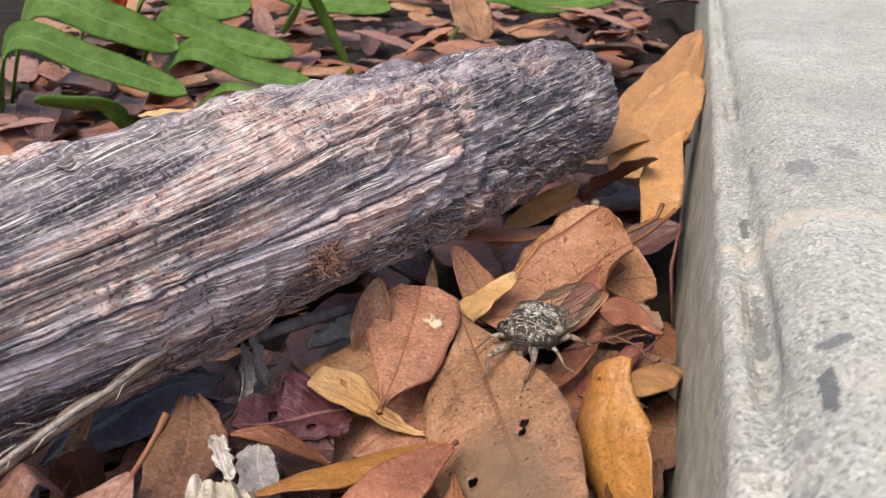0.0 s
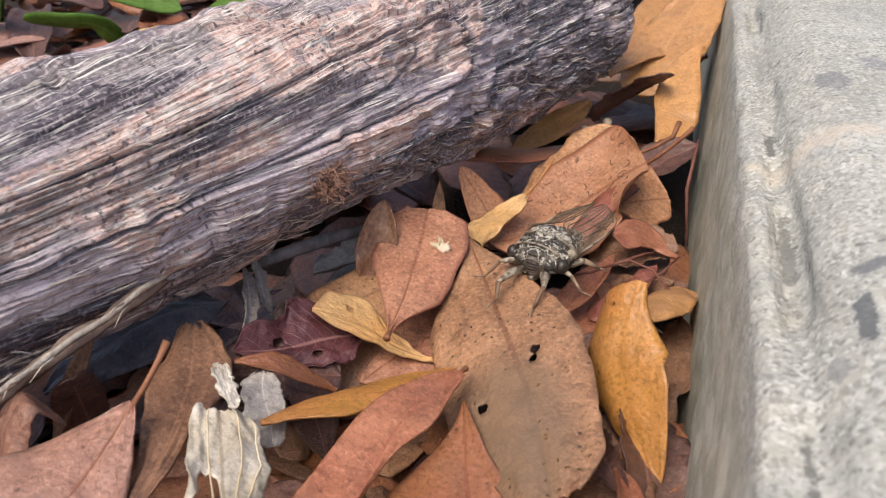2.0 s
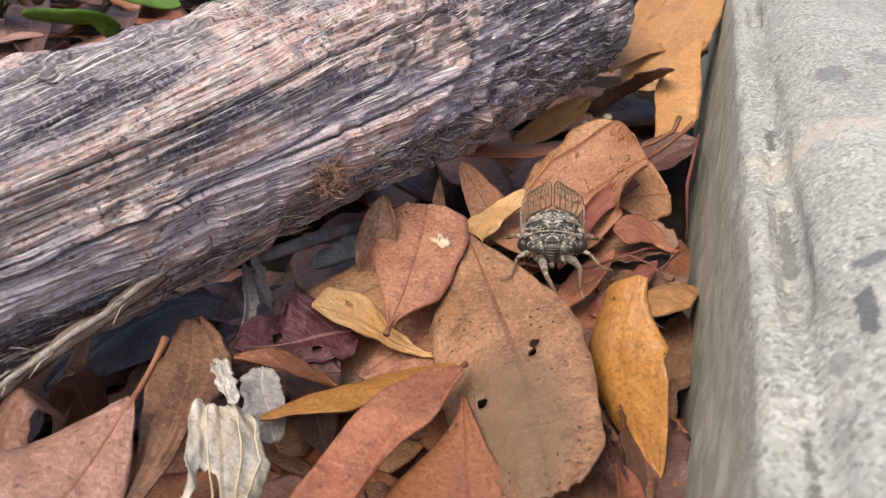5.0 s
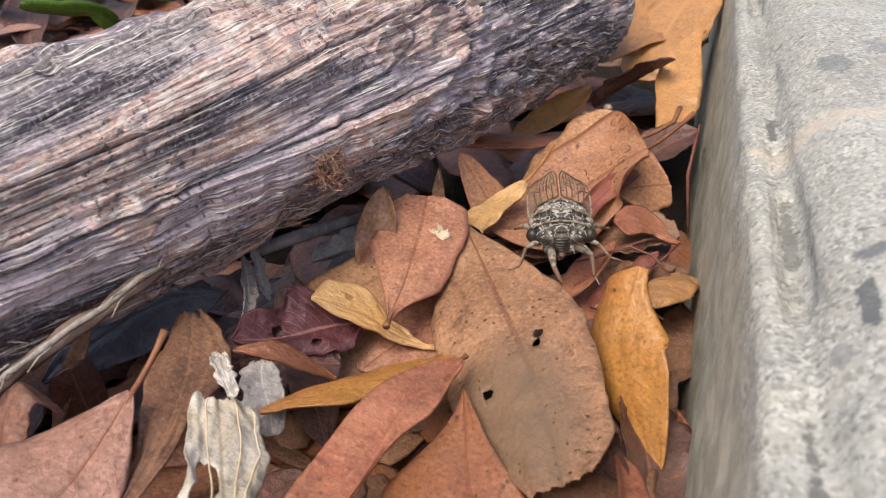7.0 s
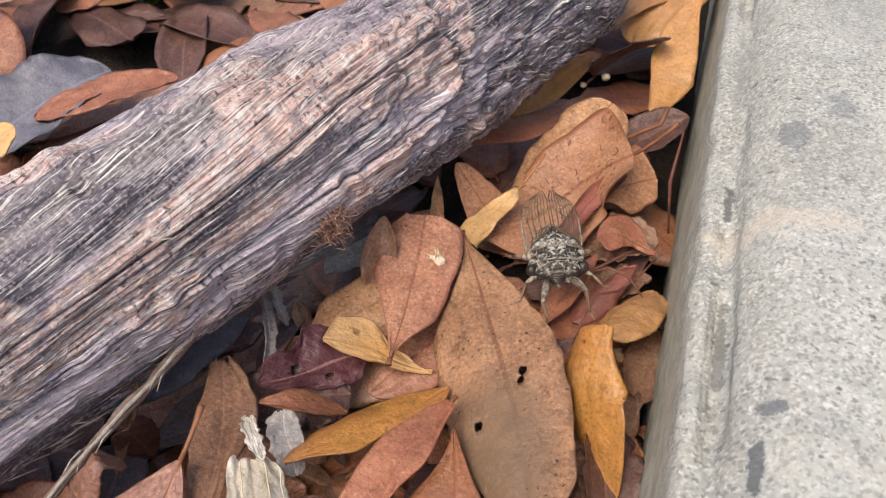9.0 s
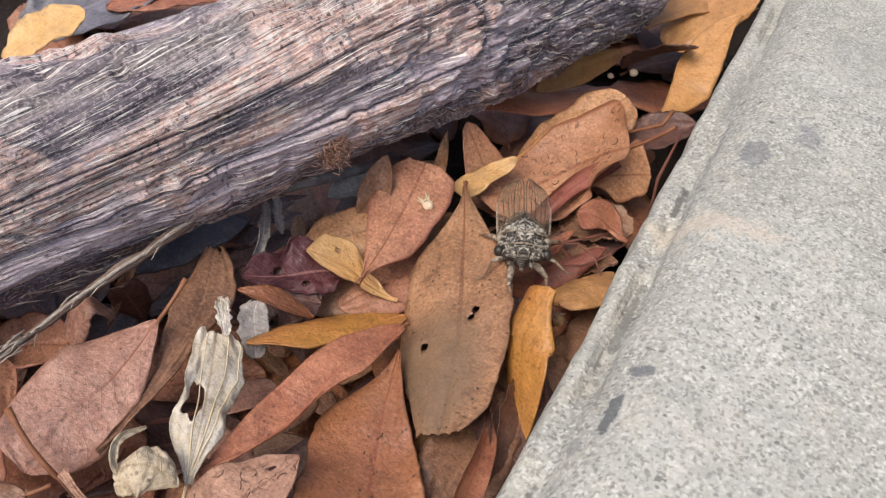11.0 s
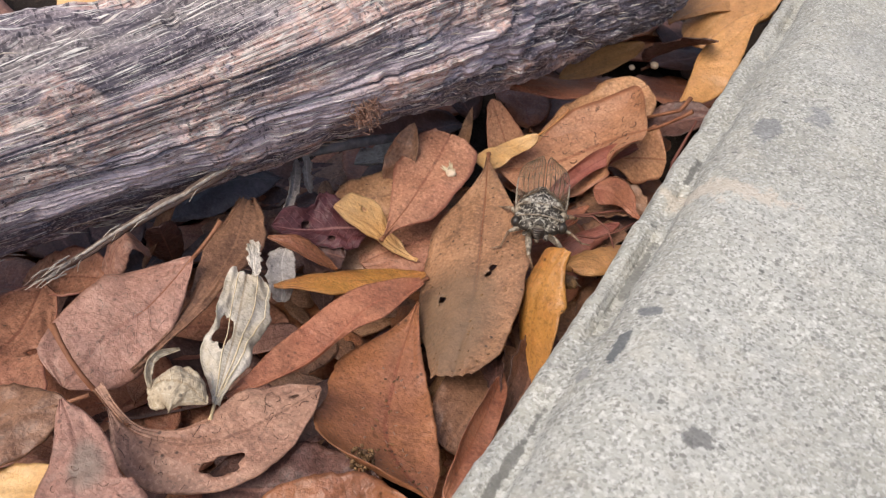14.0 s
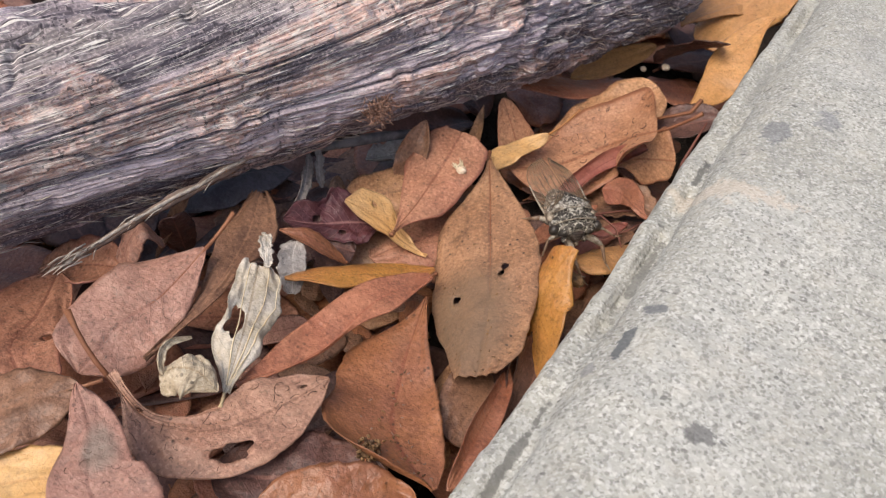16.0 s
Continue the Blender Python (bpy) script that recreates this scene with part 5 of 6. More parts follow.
leaf((-207, 290, 60), (-188, 270, 42), 12, "pink", roll=30, a=0.6, b=0.5, bend=0.3, seed=68, label="mauve-brown leaf standing among the green blades")
leaf((-40, 360, 57), (16, 330, 51), 13, "pink", roll=0, a=0.6, b=0.5, bend=0.3, seed=69, label="pink-brown leaf behind the log's end")
leaf((-65, 360, 40), (-32, 360, 50), 14, "amber", roll=0, a=0.6, b=0.5, bend=0.3, seed=70, label="amber leaf behind the log's end")


# scraps down in the gap between the big leaves and the kerb
leaf((36.6, 11.5, 29.0), (27.7, -11.0, 25.0), 7, "red", bend=0.1, curl=0.9, wave=0.12, ragged=0.12, seed=300, nu=26, nv=10, label="narrow curled dark red leaf strip beside the kerb")
leaf((45.9, 11.5, 28.0), (34.0, -5.9, 23.0), 8, "maroon_rim", bend=0.25, curl=-0.8, wave=0.12, ragged=0.12, seed=301, nu=26, nv=10, label="torn maroon leaf strip curled beside the kerb")
leaf((50.0, 12.1, 24.0), (36.6, 8.0, 21.0), 11, "brown", bend=0.1, curl=0.4, wave=0.12, ragged=0.12, seed=302, nu=26, nv=10, label="dark brown leaf scrap wedged beside the kerb")
leaf((36.4, -11.0, 23.5), (30.6, -26.0, 21.0), 13, "dark", bend=0.1, curl=0.3, wave=0.12, ragged=0.12, seed=303, nu=26, nv=10, label="dark brown leaf scrap under the tan leaf")
leaf((51.8, -0.9, 24.0), (52.0, -23.9, 22.0), 10, "brown", bend=0.1, curl=0.5, wave=0.12, ragged=0.12, seed=304, nu=26, nv=10, label="brown leaf scrap standing in the gap by the kerb")
leaf((47.9, -14.9, 22.0), (43.1, -39.0, 21.0), 16, "brown", bend=0.15, curl=0.4, wave=0.12, ragged=0.12, seed=305, nu=26, nv=10, label="brown leaf lying deep in the gap by the kerb")
leaf((51.8, -34.0, 24.0), (47.8, -50.1, 22.0), 12, "orange", bend=0.1, curl=0.6, wave=0.12, ragged=0.12, seed=306, nu=26, nv=10, label="rusty leaf scrap lying deep by the kerb")


def litter():
    """Loose leaves that fill the bed: a few kinds, laid down many times."""
    rnd = random.Random(12)
    kinds = []
    for i, mat in enumerate(("brown", "rosy", "dark", "orange", "pink", "red", "dark", "tan")):
        ob = leaf((0, 0, 0), (0, rnd.uniform(38, 60), 0), rnd.uniform(16, 25), mat, stem=rnd.uniform(2, 6), a=rnd.uniform(0.5, 0.9), b=rnd.uniform(0.3, 0.6), bend=rnd.uniform(-0.3, 0.8),
                  curl=rnd.uniform(-0.6, 0.7), wave=0.09, seed=80 + i, nu=14, nv=8, label="dry %s leaf in the litter" % {"rosy": "rosy brown", "dark": "dark brown", "pink": "pinkish brown"}.get(mat, mat))
        kinds.append(ob)
    def lay(x, y, z):
        return pose(x, y, z, rnd.uniform(-14, 14), rnd.uniform(-18, 18), rnd.uniform(0, 360))

    for _ in range(170):
        x, y = rnd.uniform(-0.14, 0.03), rnd.uniform(-0.19, 0.12)
        copy_thing(rnd.choice(kinds), pose(x, y, rnd.uniform(0.008, 0.016 if x > -0.03 else 0.02), rnd.uniform(-5, 5), rnd.uniform(-9, 9), rnd.uniform(0, 360)))
    for i in range(130):
        x, y = (rnd.uniform(0.0, 0.052), rnd.uniform(-0.12, 0.06)) if i % 3 else (rnd.uniform(-0.035, 0.02), rnd.uniform(-0.13, 0.03))
        m = pose(x, y, rnd.uniform(0.014, 0.021), rnd.uniform(-12, 12), rnd.uniform(-16, 16), rnd.uniform(0, 360)) @ Matrix.Scale(rnd.uniform(0.22, 0.42), 4)
        copy_thing(rnd.choice(kinds), m)
    far = [(rnd.uniform(-0.15 - 0.75 * y, 0.02), y, rnd.uniform(0.012, 0.035)) for y in (rnd.uniform(0.1, 0.8) for _ in range(330))]
    far += [(rnd.uniform(-0.34, -0.12), rnd.uniform(-0.14, 0.18), rnd.uniform(0.012, 0.03)) for _ in range(70)]
    co, faces, uvs, mats = [], [], [], []
    for x, y, z in far:
        ob = rnd.choice(kinds)
        m, base = lay(x, y, z), len(co)
        co += [m @ v.co for v in ob.data.vertices]
        faces += [[base + v for v in p.vertices] for p in ob.data.polygons]
        uvs += [lp.uv[:] for lp in ob.data.uv_layers[0].data]
        mats += [kinds.index(ob)] * len(ob.data.polygons)
    me = bpy.data.meshes.new("leaf_litter")
    me.from_pydata(co, [], faces)
    me.shade_smooth()
    for ob in kinds:
        me.materials.append(ob.data.materials[0])
    me.polygons.foreach_set("material_index", mats)
    me.uv_layers.new(name="UVMap").data.foreach_set("uv", np.array(uvs, np.float32).ravel())
    tagged(new("leaf_litter", me), "bed of dry brown and reddish leaves beyond the log", "leaf litter", kind="stuff")
    for i, ob in enumerate(kinds):
        ob.matrix_world = pose(-0.1 + 0.018 * i, -0.05 - 0.012 * i, 0.012, 5, 5, 40 * i)


litter()


# ---- small things ----
def twig(points, radii, label, mat="twig"):
    bm = bmesh.new()
    tube(bm, [Vector(p) / 1000 for p in points], [r / 1000 for r in radii], 7)
    return tagged(part("twig", bm, M[mat]), label, "twig", "twigs")


twig([(-34, -22, 34), (-26, -8, 33), (-18, 6, 31)], [1.4, 1.6, 1.1], "weathered grey twig lying under the log")
twig([(47, 20, 27), (43, 13, 30), (38, 6, 31), (33, 2, 30), (29, 1, 29)], [0.2, 0.3, 0.34, 0.3, 0.15], "thin dark red twig by the kerb", "wine")
twig([(50, 12, 31), (47, 6, 30), (43, 1, 29), (39, -2, 30), (37, -8, 29), (36, -14, 27)], [0.2, 0.3, 0.34, 0.34, 0.3, 0.12], "thin dark twig beside the tan leaf", "wine")
twig([(49, -1, 30), (45, 3, 32), (40, 4, 33), (34, 2, 31)], [0.2, 0.28, 0.28, 0.12], "thin reddish stalk beside the kerb", "wine")
twig([(46, 54, 46), (45, 49, 44), (41, 51, 40), (36, 48, 38)], [0.7, 0.6, 0.55, 0.4], "curved brown leaf stalk reaching over a leaf", "rib_brown")
twig([(52, 30, 24), (50, 36, 36), (51, 44, 46)], [0.3, 0.5, 0.3], "thin dark stalk standing against the kerb", "wine")


def egg_case():
    bm = bmesh.new()
    blob(bm, (0, 0, 0.0008), (0.0014, 0.0012, 0.001), 3, 0.3, 20, 14)
    rnd = random.Random(3)
    root = part("egg_case", bm, M["shell"])
    hb = bmesh.new()
    for _ in range(34):
        a = rnd.uniform(0, 6.28)
        p = Vector((0.0011 * math.cos(a) - 0.0008, 0.0011 * math.sin(a) + 0.0008, 0.0006))
        tube(hb, (p, p + Vector((rnd.uniform(-1, 0.3), rnd.uniform(-0.3, 1), rnd.uniform(0, 0.8))) * 0.0016), (0.0002, 0.00008), 4)
    part("fluff", hb, M["rib_bone"], root, "pale tan fluff")
    root.matrix_world = pose(0.0026, -0.0068, 0.0347)
    return tagged(root, "tiny pale cream egg case stuck on a leaf", "egg case")


egg_case()


def seed_head():
    rnd = random.Random(6)
    root = new("seed_head")
    bm = bmesh.new()
    for _ in range(90):
        d = Vector((rnd.gauss(0, 1), rnd.gauss(0, 1), rnd.gauss(0, 0.7))).normalized() * rnd.uniform(0.0006, 0.0026)
        blob(bm, d + Vector((0, 0, 0.0017)), (0.00045, 0.0004, 0.0004), rnd.random() * 9, 0.5, 6, 5)
    part("grains", bm, M["frass"], root)["kind"] = "stuff"
    bm = bmesh.new()
    tube(bm, ((0, 0, 0.001), (0.003, -0.006, 0.001), (0.007, -0.013, -0.001)), (0.0003, 0.0003, 0.0002), 6)
    part("stalk", bm, M["rib_brown"], root)
    root.matrix_world = pose(0.0328, -0.089, 0.0345)
    return tagged(root, "small brown grainy dry seed head", "seed head")


seed_head()


def dry_bud():
    root = new("dry_bud")
    bm = bmesh.new()
    blob(bm, (0, 0, 0.001), (0.0022, 0.0016, 0.0014), 5, 0.5, 18, 12)
    part("bud", bm, M["frass"], root)
    for i, a in enumerate((0.2, 1.1, 2.3, 4.0)):
        bm = bmesh.new()
        tube(bm, ((0, 0, 0.001), (0.0014 * math.cos(a), 0.0014 * math.sin(a), 0.0018), (0.003 * math.cos(a), 0.003 * math.sin(a), 0.0008)), (0.0003, 0.0003, 0.00012), 5)
        part("sepal", bm, M["fibre"], root)
    root.matrix_world = pose(0.0452, -0.0235, 0.034)
    return tagged(root, "small shrivelled brown bud beside a yellow leaf", "bud")


dry_bud()


def pellet(x, y, z, r, label):
    bm = bmesh.new()
    blob(bm, (0, 0, 0), (r, r * 0.9, r * 0.8), x * 100, 0.15, 14, 9)
    ob = part("pellet", bm, M["shell"])
    ob.matrix_world = pose(x, y, z)
    return tagged(ob, label, "seed", "pale seeds")


pellet(0.0248, 0.0948, 0.029, 0.0015, "small round pale seed at the end of the log")
pellet(0.0185, 0.09, 0.028, 0.0011, "tiny pale seed husk by the log")


# ---- strap-leaved plant beyond the log ----
def strap(pts, width, label="green strap-shaped plant blade, smooth and arching"):
    """A long, channelled blade through pts (millimetres)."""
    pts = [Vector(p) / 1000 for p in pts]
    width *= 0.00115
    bm = bmesh.new()
    uvl = bm.loops.layers.uv.new("UVMap")
    n, m = 26, 6
    rows, where = [], {}

    def at(t):
        k = t * (len(pts) - 1)
        i = min(int(k), len(pts) - 2)
        f = k - i
        p0, p1, p2, p3 = pts[max(i - 1, 0)], pts[i], pts[i + 1], pts[min(i + 2, len(pts) - 1)]
        return 0.5 * (2 * p1 + (p2 - p0) * f + (2 * p0 - 5 * p1 + 4 * p2 - p3) * f * f + (3 * p1 - p0 - 3 * p2 + p3) * f**3)

    for i in range(n + 1):
        t = i / n
        c = at(t)
        d = (at(min(t + 0.02, 1)) - at(max(t - 0.02, 0))).normalized()
        x = d.cross(Vector((0, 0, 1))).normalized()
        z = x.cross(d)
        x, z = x * 0.64 - z * 0.77, z * 0.64 + x * 0.77
        w = width / 2 * min(1.0, (0.55 + 1.2 * t)) * math.sqrt(max(1 - max(0, (t - 0.62) / 0.38) ** 2.4, 0.001))
        row = []
        for s, th in ((1, 1), (-1, 1)):
            for j in range(m + 1):
                v = (2 * j / m - 1) * s
                vert = bm.verts.new(c + x * (w * v) + z * (0.16 * w * v * v + (0.0004 if s > 0 else -0.0004)))
                where[vert] = (t, (v + 1) / 2)
                row.append(vert)
        rows.append(row)
    k = 2 * (m + 1)
    for a, b in zip(rows, rows[1:]):
        for j in range(k):
            bm.faces.new((a[j], a[(j + 1) % k], b[(j + 1) % k], b[j]))
    bm.faces.new(rows[0]), bm.faces.new(rows[-1][::-1])
    for f in bm.faces:
        for lp in f.loops:
            lp[uvl].uv = where[lp.vert]
    return part("blade", bm, M["green"], None, label)


def plant(blades, label):
    root = new("strap_leaf_plant")
    for pts, w in blades:
        strap(pts, w).parent = root
    return tagged(root, label, "plant", "green plants")


plant([
    ([(-290, 170, 15), (-255, 165, 72), (-220, 172, 65), (-192, 185, 52)], 17),
    ([(-250, 125, 15), (-227, 120, 64), (-195, 130, 55), (-158, 140, 42)], 12),
    ([(-180, 140, 12), (-180, 118, 38), (-194, 112, 41), (-210, 108, 42)], 8),
], "clump of green strap-leaved plant arching over the litter")
plant([
    ([(-260, 235, 15), (-221, 215, 59), (-187, 220, 51), (-150, 225, 45)], 14),
    ([(-230, 200, 15), (-184, 180, 52), (-154, 185, 44), (-122, 190, 37)], 11),
    ([(-190, 175, 15), (-153, 160, 40), (-135, 162, 39), (-116, 164, 40)], 4),
    ([(-300, 270, 15), (-250, 250, 75), (-225, 255, 65), (-193, 260, 64)], 22),
], "second clump of green strap leaves behind the log")
plant([
    ([(-290, 350, 15), (-240, 330, 67), (-189, 335, 59), (-138, 340, 55)], 16),
    ([(-130, 440, 15), (-96, 420, 57), (-56, 430, 51), (-5, 440, 56)], 16),
    ([(-160, 320, 15), (-179, 300, 73), (-178, 290, 61), (-186, 280, 45)], 8),
], "green strap leaves far behind the log")


def flower():
    root = new("flower_bud")
    for i in range(5):
        bm = bmesh.new()
        blob(bm, (0, 0, 0), (0.004, 0.002, 0.009), i, 0.2, 12, 8, pose(0.004 * math.cos(i * 1.3), 0.004 * math.sin(i * 1.3), 0, 25 * math.sin(i), 25 * math.cos(i), i * 60))
        part("petal", bm, M["flower"], root)
    bm = bmesh.new()
    tube(bm, ((0, 0, -0.003), (-0.03, 0.02, 0.0), (-0.08, 0.05, -0.05), (-0.13, 0.08, -0.09)), (0.001, 0.0012, 0.0014, 0.0015), 7)
    part("stalk", bm, M["rib_green"], root)
    root.matrix_world = pose(-0.238, 0.200, 0.071)
    return tagged(root, "orange-red flower bud drooping among green blades", "flower")


flower()

# the cicada's creep: seconds, place, heading, pitch, roll
CICADA = [
    (0, 0.0250, -0.0085, 0.0355, 158, 0, 5),
    (1, 0.0250, -0.0090, 0.0355, 157, 0, 4),
    (2, 0.0250, -0.0086, 0.0355, 158, 0, 4),
    (3, 0.0251, -0.0084, 0.0355, 158, 0, 4),
    (4, 0.0248, -0.0061, 0.0355, 179, 0, 3),
    (6.5, 0.0255, -0.0029, 0.0355, 193, 0, 3),
    (7, 0.0263, -0.0029, 0.0355, 192, 0, 3),
    (7.5, 0.0273, -0.0009, 0.0355, 192, 0, 4),
    (10.5, 0.0294, -0.0072, 0.0355, 205, 0, 1),
    (11.5, 0.0303, -0.0104, 0.0355, 203, 0, 1),
    (12.5, 0.0293, -0.0096, 0.0355, 203, 0, 2),
    (13, 0.0302, -0.0100, 0.0355, 201, 0, 2),
    (14, 0.0308, -0.0112, 0.0355, 202, 0, 2),
    (14.5, 0.0313, -0.0130, 0.0355, 205, 0, 1),
    (15, 0.0320, -0.0122, 0.0355, 210, 0, 2),
    (15.5, 0.0339, -0.0112, 0.0355, 215, 0, 1),
    (16, 0.0355, -0.0094, 0.0355, 227, 0, 0),
]


# ---- the cicada ----
def cicada_materials():
    k = Mat("cicada_shell")
    sep, comb = k.node("ShaderNodeSeparateXYZ"), k.node("ShaderNodeCombineXYZ")
    k.t.links.new(k.where(), sep.inputs[0])
    k.put(comb.inputs[0], k.math("ABSOLUTE", sep.outputs[0]))
    k.put(comb.inputs[1], sep.outputs[1])
    k.put(comb.inputs[2], sep.outputs[2])
    vec = comb.outputs[0]
    n1, n2, n3 = k.noise(vec, 330.0, 4.0, 0.6, 0.8), k.noise(vec, 950.0, 4.0, 0.6), k.noise(vec, 2600.0, 2.0, 0.6)
    col = k.mix(k.step(n1, 0.44, 0.66), (0.042, 0.035, 0.029), (0.27, 0.235, 0.19))
    lace = k.step(k.math("ABSOLUTE", k.math("SUBTRACT", k.noise(vec, 460.0, 2.0, 0.5, 0.6), 0.5)), 0.015, 0.045, 1.0, 0.0)
    frost = k.math("MAXIMUM", k.math("MULTIPLY", lace, k.step(n2, 0.36, 0.5)), k.step(n2, 0.58, 0.68))
    col = k.mix(k.math("MULTIPLY", frost, 0.78), col, (0.62, 0.57, 0.48))
    col = k.mix(k.math("MULTIPLY", k.step(n3, 0.5, 0.7), 0.3), col, (0.04, 0.034, 0.03))
    hgt = k.math("MULTIPLY_ADD", frost, 0.5, k.math("ADD", n1, k.math("MULTIPLY", n2, 0.6)))
    M["shell_dark"] = k.done(col, 0.55, k.bump(hgt, 0.9, 0.0005), 0.3)
    M["face"] = plain_material("cicada_face", (0.025, 0.018, 0.014), (0.09, 0.065, 0.05), 600.0, 0.3, 0.3, 0.0002, 0.5)
    M["eye"] = plain_material("cicada_eye", (0.022, 0.017, 0.014), (0.05, 0.04, 0.03), 900.0, 0.35, 0.2, 0.0001, 0.4)
    M["leg"] = plain_material("cicada_leg", (0.4, 0.34, 0.26), (0.1, 0.07, 0.045), 700.0, 0.45)
    M["shin"] = plain_material("cicada_shin", (0.16, 0.09, 0.05), (0.3, 0.22, 0.15), 420.0, 0.45)
    M["wing_vein"] = plain_material("wing_vein", (0.07, 0.045, 0.03), (0.16, 0.11, 0.06), 300.0, 0.5)
    g = Mat("wing_membrane")
    g.b.inputs["Base Color"].default_value = (0.3, 0.21, 0.14, 1)
    g.b.inputs["Roughness"].default_value = 0.25
    g.b.inputs["Specular IOR Level"].default_value = 0.4
    vecw = g.where()
    g.put(g.b.inputs["Alpha"], g.step(g.noise(vecw, 300.0, 3.0), 0.2, 0.8, 0.2, 0.42))
    M["membrane"] = g.m


cicada_materials()


def wing(parent, side):
    """A clear fore wing folded back like a roof; side is 1 for the animal's right."""
    n = 24

    def place(t, s):
        t, s = float(t), float(s)
        x_in = 0.0044 * max(0.0, 1 - t / 0.22) + 0.0003 + 0.0008 * max(0.0, (t - 0.8) / 0.2) ** 2
        x_out = 0.006 * (1 + 0.1 * math.sin(math.pi * t)) * math.sqrt(1 - 0.8 * max(0.0, (t - 0.55) / 0.45) ** 3)
        z_in, z_out = 0.0088 - 0.0022 * t, 0.0046 + 0.0004 * t
        x = x_in + (x_out - x_in) * s
        z = z_in + (z_out - z_in) * s**1.4
        return Vector((side * x, 0.0 - 0.0205 * t, z))

    bm = bmesh.new()
    rows = [[bm.verts.new(place(i / n, j / 8)) for j in range(9)] for i in range(n + 1)]
    for a, b in zip(rows, rows[1:]):
        for j in range(8):
            bm.faces.new((a[j], a[j + 1], b[j + 1], b[j]))
    w = part("wing", bm, M["membrane"], parent, "clear smoky wing membrane")
    vb = bmesh.new()

    def vein(pts, r):
        tube(vb, [place(t, s) for t, s in pts], r, 5)

    vein([(t, 1.0) for t in np.linspace(0.55, 0.98, 8)], 0.00013)
    cb = bmesh.new()
    tube(cb, [place(t, 1.0) for t in np.linspace(0, 0.6, 10)], [0.00032 - 0.00014 * i / 9 for i in range(10)], 6)
    part("wing_edge", cb, M["leg"], w, "thick pale olive leading edge")
    vein([(t, 0.0) for t in np.linspace(0.03, 0.98, 14)], 0.00013)
    vein([(0.985, s) for s in np.linspace(0, 1, 7)], 0.00013)
    for s0, s1 in ((0.1, 0.22), (0.25, 0.45), (0.45, 0.68), (0.6, 0.88)):
        vein([(t, s0 + (s1 - s0) * t + 0.05 * math.sin(5 * t)) for t in np.linspace(0.02, 0.62, 9)], 0.00013)
    for i in range(7):
        s = 0.1 + 0.12 * i
        vein([(0.55 + 0.05 * math.sin(i * 1.9), s), (0.68, s + 0.03), (0.82, s + 0.03), (0.95, 0.1 + 0.8 * s)], 0.0001)
    for t0 in (0.55, 0.74):
        vein([(t0 + 0.05 * math.sin(s * 9), s) for s in np.linspace(0.08, 0.92, 7)], 0.0001)
    part("vein_net", vb, M["wing_vein"], w, "dark brown net of wing veins")["kind"] = "stuff"
    return w


def limb(parent, name, hip, knee, ankle, toe, size=1.0):
    """A leg: the thigh, and under it the shin with its foot."""
    hip, knee, ankle, toe = (Vector(p) / 1000 for p in (hip, knee, ankle, toe))
    knee, ankle, toe = (hip + (p - hip) * 0.88 for p in (knee, ankle, toe))
    bm = bmesh.new()
    mid = hip.lerp(knee, 0.5) + Vector((0, 0, 0.0004))
    tube(bm, (Vector(), (mid - hip) * 0.5, mid - hip, (mid - hip).lerp(knee - hip, 0.6), knee - hip), [r * size for r in (0.0006, 0.001, 0.00098, 0.00075, 0.0005)], 10)
    leg = part(name, bm, M["leg"], parent)
    leg.matrix_local = Matrix.Translation(hip)
    sb = bmesh.new()
    tube(sb, (Vector(), (ankle - knee) * 0.5, ankle - knee), [r * size for r in (0.00062, 0.0005, 0.00036)], 8)
    tube(sb, (ankle - knee, (ankle + toe) / 2 - knee, toe - knee), (0.00025, 0.00022, 0.0001), 6)
    shin = part("shin", sb, M["shin"], leg)
    shin.matrix_local = Matrix.Translation(knee - hip)
    return leg, Matrix.Translation(hip)


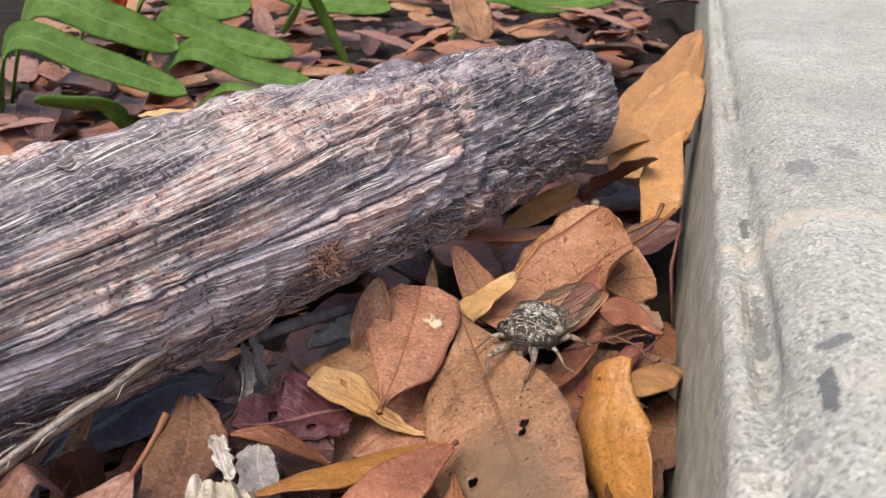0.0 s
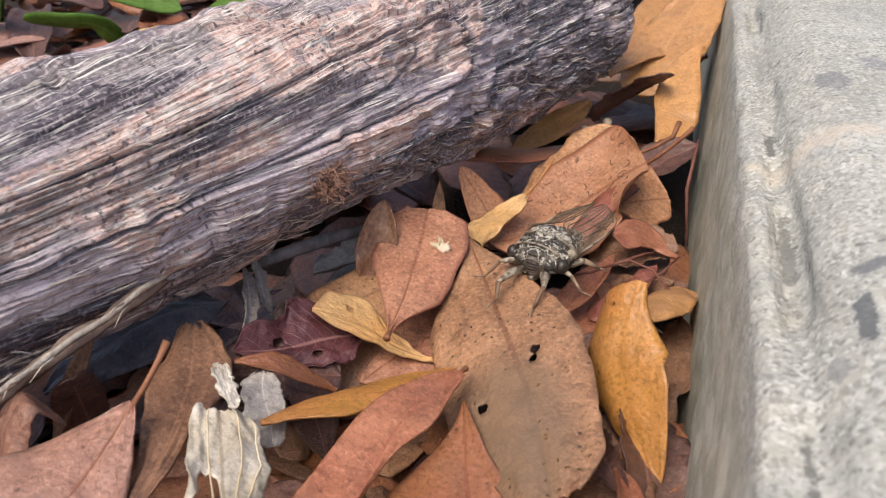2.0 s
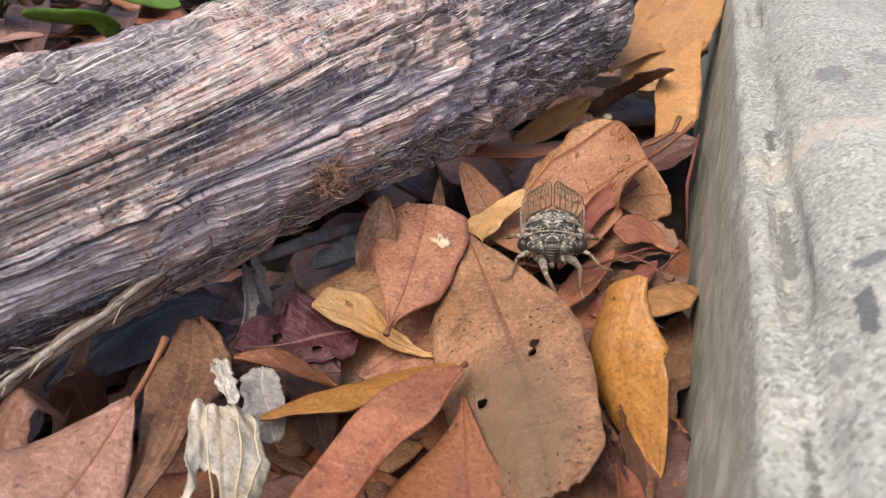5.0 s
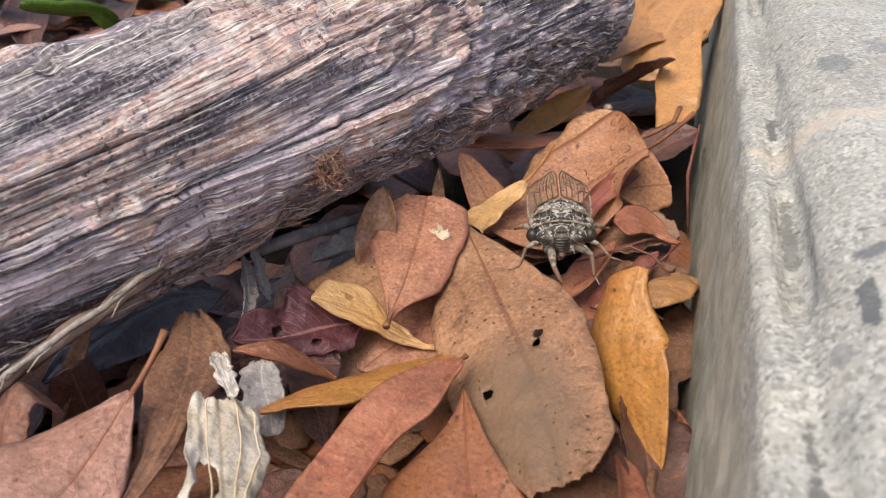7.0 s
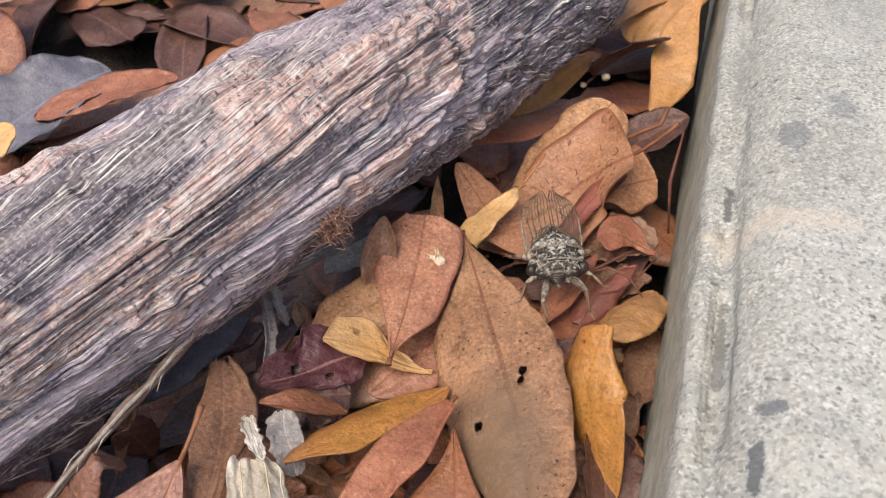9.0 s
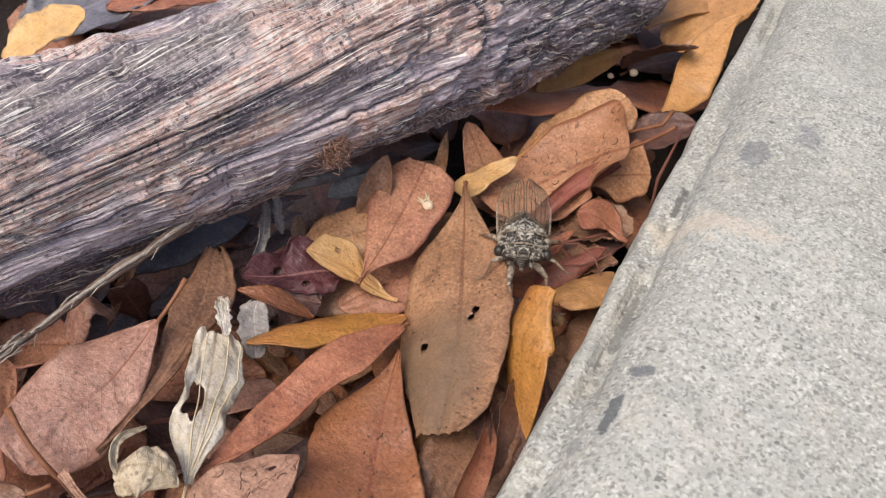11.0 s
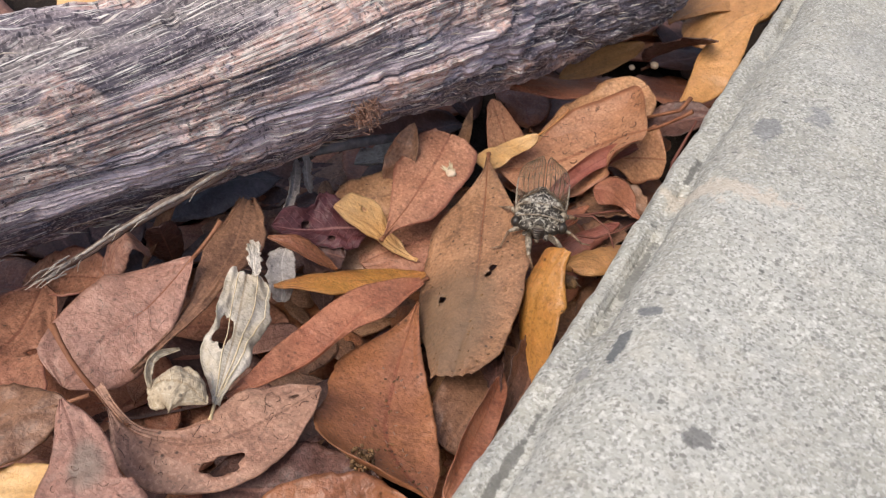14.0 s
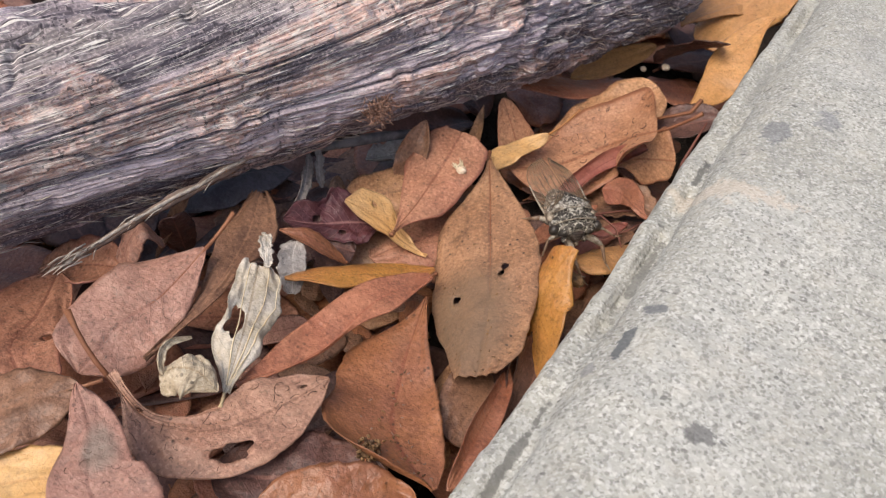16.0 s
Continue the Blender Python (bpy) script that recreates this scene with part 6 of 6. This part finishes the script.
def build_cicada():
    root = new("cicada")
    mm = 0.00092

    def lump(bm, centre, half, seed, rough=0.05, segments=24, rings=14):
        blob(bm, Vector((centre[0], 0.9 + 0.76 * centre[1], centre[2])) * mm, Vector((half[0], 0.8 * half[1], half[2])) * mm, seed, rough, segments, rings)

    bm = bmesh.new()
    for i in range(7):
        t = i / 6
        lump(bm, (0, -5.0 - 10.5 * t, 4.4 - 1.4 * t), (5.9 * (1 - 0.62 * t**1.6), 2.0, 4.2 * (1 - 0.6 * t**1.6)), i)
    part("abdomen", bm, M["shell_dark"], root)
    bm = bmesh.new()
    lump(bm, (0, -2.4, 5.0), (6.5, 5.2, 4.8), 2, 0.05, 44, 28)
    for s in (-1, 1):
        boss = bmesh.new()
        lump(boss, (s * 2.0, -2.0, 8.7), (1.4, 3.2, 0.8), s, 0.1, 18, 12)
        part("back_ridge", boss, M["shell_dark"], root)
        boss = bmesh.new()
        lump(boss, (s * 4.4, -2.6, 7.2), (1.1, 3.0, 1.1), s + 3, 0.1, 18, 12)
        part("side_ridge", boss, M["shell_dark"], root)
        boss = bmesh.new()
        lump(boss, (s * 5.8, -1.0, 5.4), (1.3, 2.4, 1.3), s + 5, 0.1, 18, 12)
        part("wing_base", boss, M["leg"], root)
    part("thorax", bm, M["shell_dark"], root, "mottled grey and black humped thorax")
    bm = bmesh.new()
    lump(bm, (0, 2.2, 4.7), (6.7, 3.2, 4.0), 6, 0.05, 40, 22)
    for i in range(-3, 4):
        lump(bm, (i * 1.75, 2.6 - 0.12 * i * i, 8.4 - 0.3 * i * i), (0.75, 1.7, 0.6), i + 9, 0.15, 12, 8)
    part("collar", bm, M["shell_dark"], root, "wrinkled mottled collar")
    for y0, wide, high in ((0.3, 6.9, 4.5), (-0.6, 6.8, 4.6), (4.6, 6.3, 3.3)):
        bm = bmesh.new()
        tube(bm, [Vector((wide * math.sin(f), 0.9 + 0.76 * (y0 - 1.4 * (1 - math.cos(f))), 4.7 + high * math.cos(f))) * mm for f in np.linspace(-1.35, 1.35, 21)], 0.0002, 6)
        part("shell_ridge", bm, M["leg"], root, "pale silvery ridge across the back")
    head = bmesh.new()
    lump(head, (0, 5.2, 4.3), (5.9, 2.0, 2.6), 7, 0.06, 32, 18)
    lump(head, (0, 5.6, 6.2), (2.6, 1.4, 0.9), 11, 0.1, 18, 12)
    for s in (-1, 1):
        lump(head, (s * 3.4, 6.4, 4.4), (1.5, 1.0, 1.2), s + 12, 0.08, 16, 10)
        lump(head, (s * 2.7, 6.2, 1.9), (1.3, 1.3, 1.3), s + 14, 0.1, 16, 10)
    hd = part("head", head, M["shell_dark"], root)
    bm = bmesh.new()
    lump(bm, (0, 6.6, 3.1), (2.0, 1.5, 2.3), 8, 0.06, 24, 16)
    for i in range(6):
        lump(bm, (0, 7.7 - 0.12 * abs(i - 2) ** 1.5, 4.9 - 0.65 * i), (1.7 - 0.12 * i, 0.9, 0.22), i, 0.05, 14, 8)
    part("face", bm, M["face"], hd, "dark bulging grooved face")
    bm = bmesh.new()
    tube(bm, [Vector(p) * mm for p in ((0, 7.2, 1.4), (0, 6.4, 0.4), (0, 4.0, 0.2), (0, 1.0, 0.4))], (0.0006, 0.0005, 0.00035, 0.00015), 8)
    part("beak", bm, M["leg"], hd)
    for s in (-1, 1):
        e = bmesh.new()
        lump(e, (s * 6.1, 4.6, 4.5), (1.4, 1.9, 1.6), s, 0.02, 24, 16)
        part("eye", e, M["eye"], hd, "glossy dark eye")
        an = bmesh.new()
        tube(an, [Vector(p) * mm for p in ((s * 3.0, 7.0, 4.2), (s * 4.2, 8.6, 4.6), (s * 5.0, 10.0, 4.2))], (0.0002, 0.00012, 0.00005), 5)
        part("antenna", an, M["wing_vein"], hd)
        wing(root, s)
    legs = {}
    for s in (-1, 1):
        n = "l" if s < 0 else "r"
        fore = ((2.2, 5.5, 2.2), (2.6, 14.6, 2.8), (1.2, 17.4, 0.2), (2.2, 21.0, -1.0)) if s > 0 else ((-2.8, 5.5, 2.4), (-6.0, 10.6, 2.6), (-6.2, 14.4, -0.2), (-7.2, 17.4, -1.0))
        middle = ((3.8, 4.2, 2.4), (7.6, 6.8, 3.0), (9.4, 10.6, 0.6), (12.0, 11.0, 0.0)) if s > 0 else ((-4.2, 3.0, 2.4), (-8.2, 5.0, 3.0), (-11.2, 6.8, 1.0), (-13.8, 7.0, 0.6))
        legs["fore" + n] = limb(root, "foreleg", *fore, 0.85)
        legs["mid" + n] = limb(root, "midleg", *middle, 0.62)
        legs["hind" + n] = limb(root, "hind_leg", (s * 3.8, -0.8, 1.6), (s * 7.6, -1.8, 3.4), (s * 10.0, -4.2, 1.2), (s * 11.6, -5.2, 0.6))
    return tagged(root, "mottled grey-brown cicada with clear veined wings", "cicada"), legs


cicada, legs = build_cicada()


def motions():
    """The cicada creeps over the tan leaf, turning slowly, and the leaf gives a little under it."""
    walk(cicada, [(t, pose(x, y, z, 0, 0, h) @ pose(0, 0, 0, 0, r, 0) @ pose(0, 0, 0, p, 0, 0)) for t, x, y, z, h, p, r in CICADA])
    lie = big_leaf.matrix_world.copy()
    home = lie.translation.copy()
    for_leaf = ((0, -1.5, -4.5, 1.2), (3, -1.7, -4.5, 1.3), (4, -1.6, -4.6, 1.0), (6.5, -2.6, -3.9, 2.8), (7.5, -2.2, -4.8, 3.3), (8.2, -2.0, -4.5, 3.6), (10.3, -0.4, 0.0, 0.0),
                (11, 0.0, -0.4, 0.3), (12, -0.2, -0.8, 0.8), (13.5, 0.0, 0.0, 0.0), (14.5, -0.2, 0.4, 0.1), (15, -0.7, 0.5, 1.5), (15.5, -1.4, -0.5, 2.8), (16, -1.9, -1.6, 4.8))
    walk(big_leaf, [(t, Matrix.Translation(home + Vector((dx, dy, 0)) / 1000) @ pose(0, 0, 0, 0, 0, turn)) for t, dx, dy, turn in for_leaf])
    steps = {
        "forer": ((0, 0, 0), (2.4, 0, 0), (2.9, 22, -8), (3.3, 8, 12), (7.0, 0, 6), (7.5, 12, -24), (10.4, 0, 0), (12.3, 4, -14), (13.0, 0, 10), (14.6, 0, 6), (15.0, 14, 20), (16, 0, -6)),
        "forel": ((0, 0, 0), (4.0, 0, -4), (7.4, 6, 0), (10.6, 0, 0), (12.4, 10, 14), (13.6, 0, 10), (16, 12, -10)),
        "midr": ((0, 0, 0), (4.0, 0, 10), (7.5, 0, 4), (10.6, 0, 0), (13.0, 0, 6), (16, 0, -10)),
        "midl": ((0, 0, 0), (3.4, 0, 8), (3.9, 6, -8), (7.5, 0, -14), (10.6, 0, 0), (14.0, 5, 10), (16, 0, 8)),
    }
    for key, rows in steps.items():
        leg, base = legs[key]
        walk(leg, [(t, base @ pose(0, 0, 0, lift, 0, swing)) for t, lift, swing in rows])


motions()
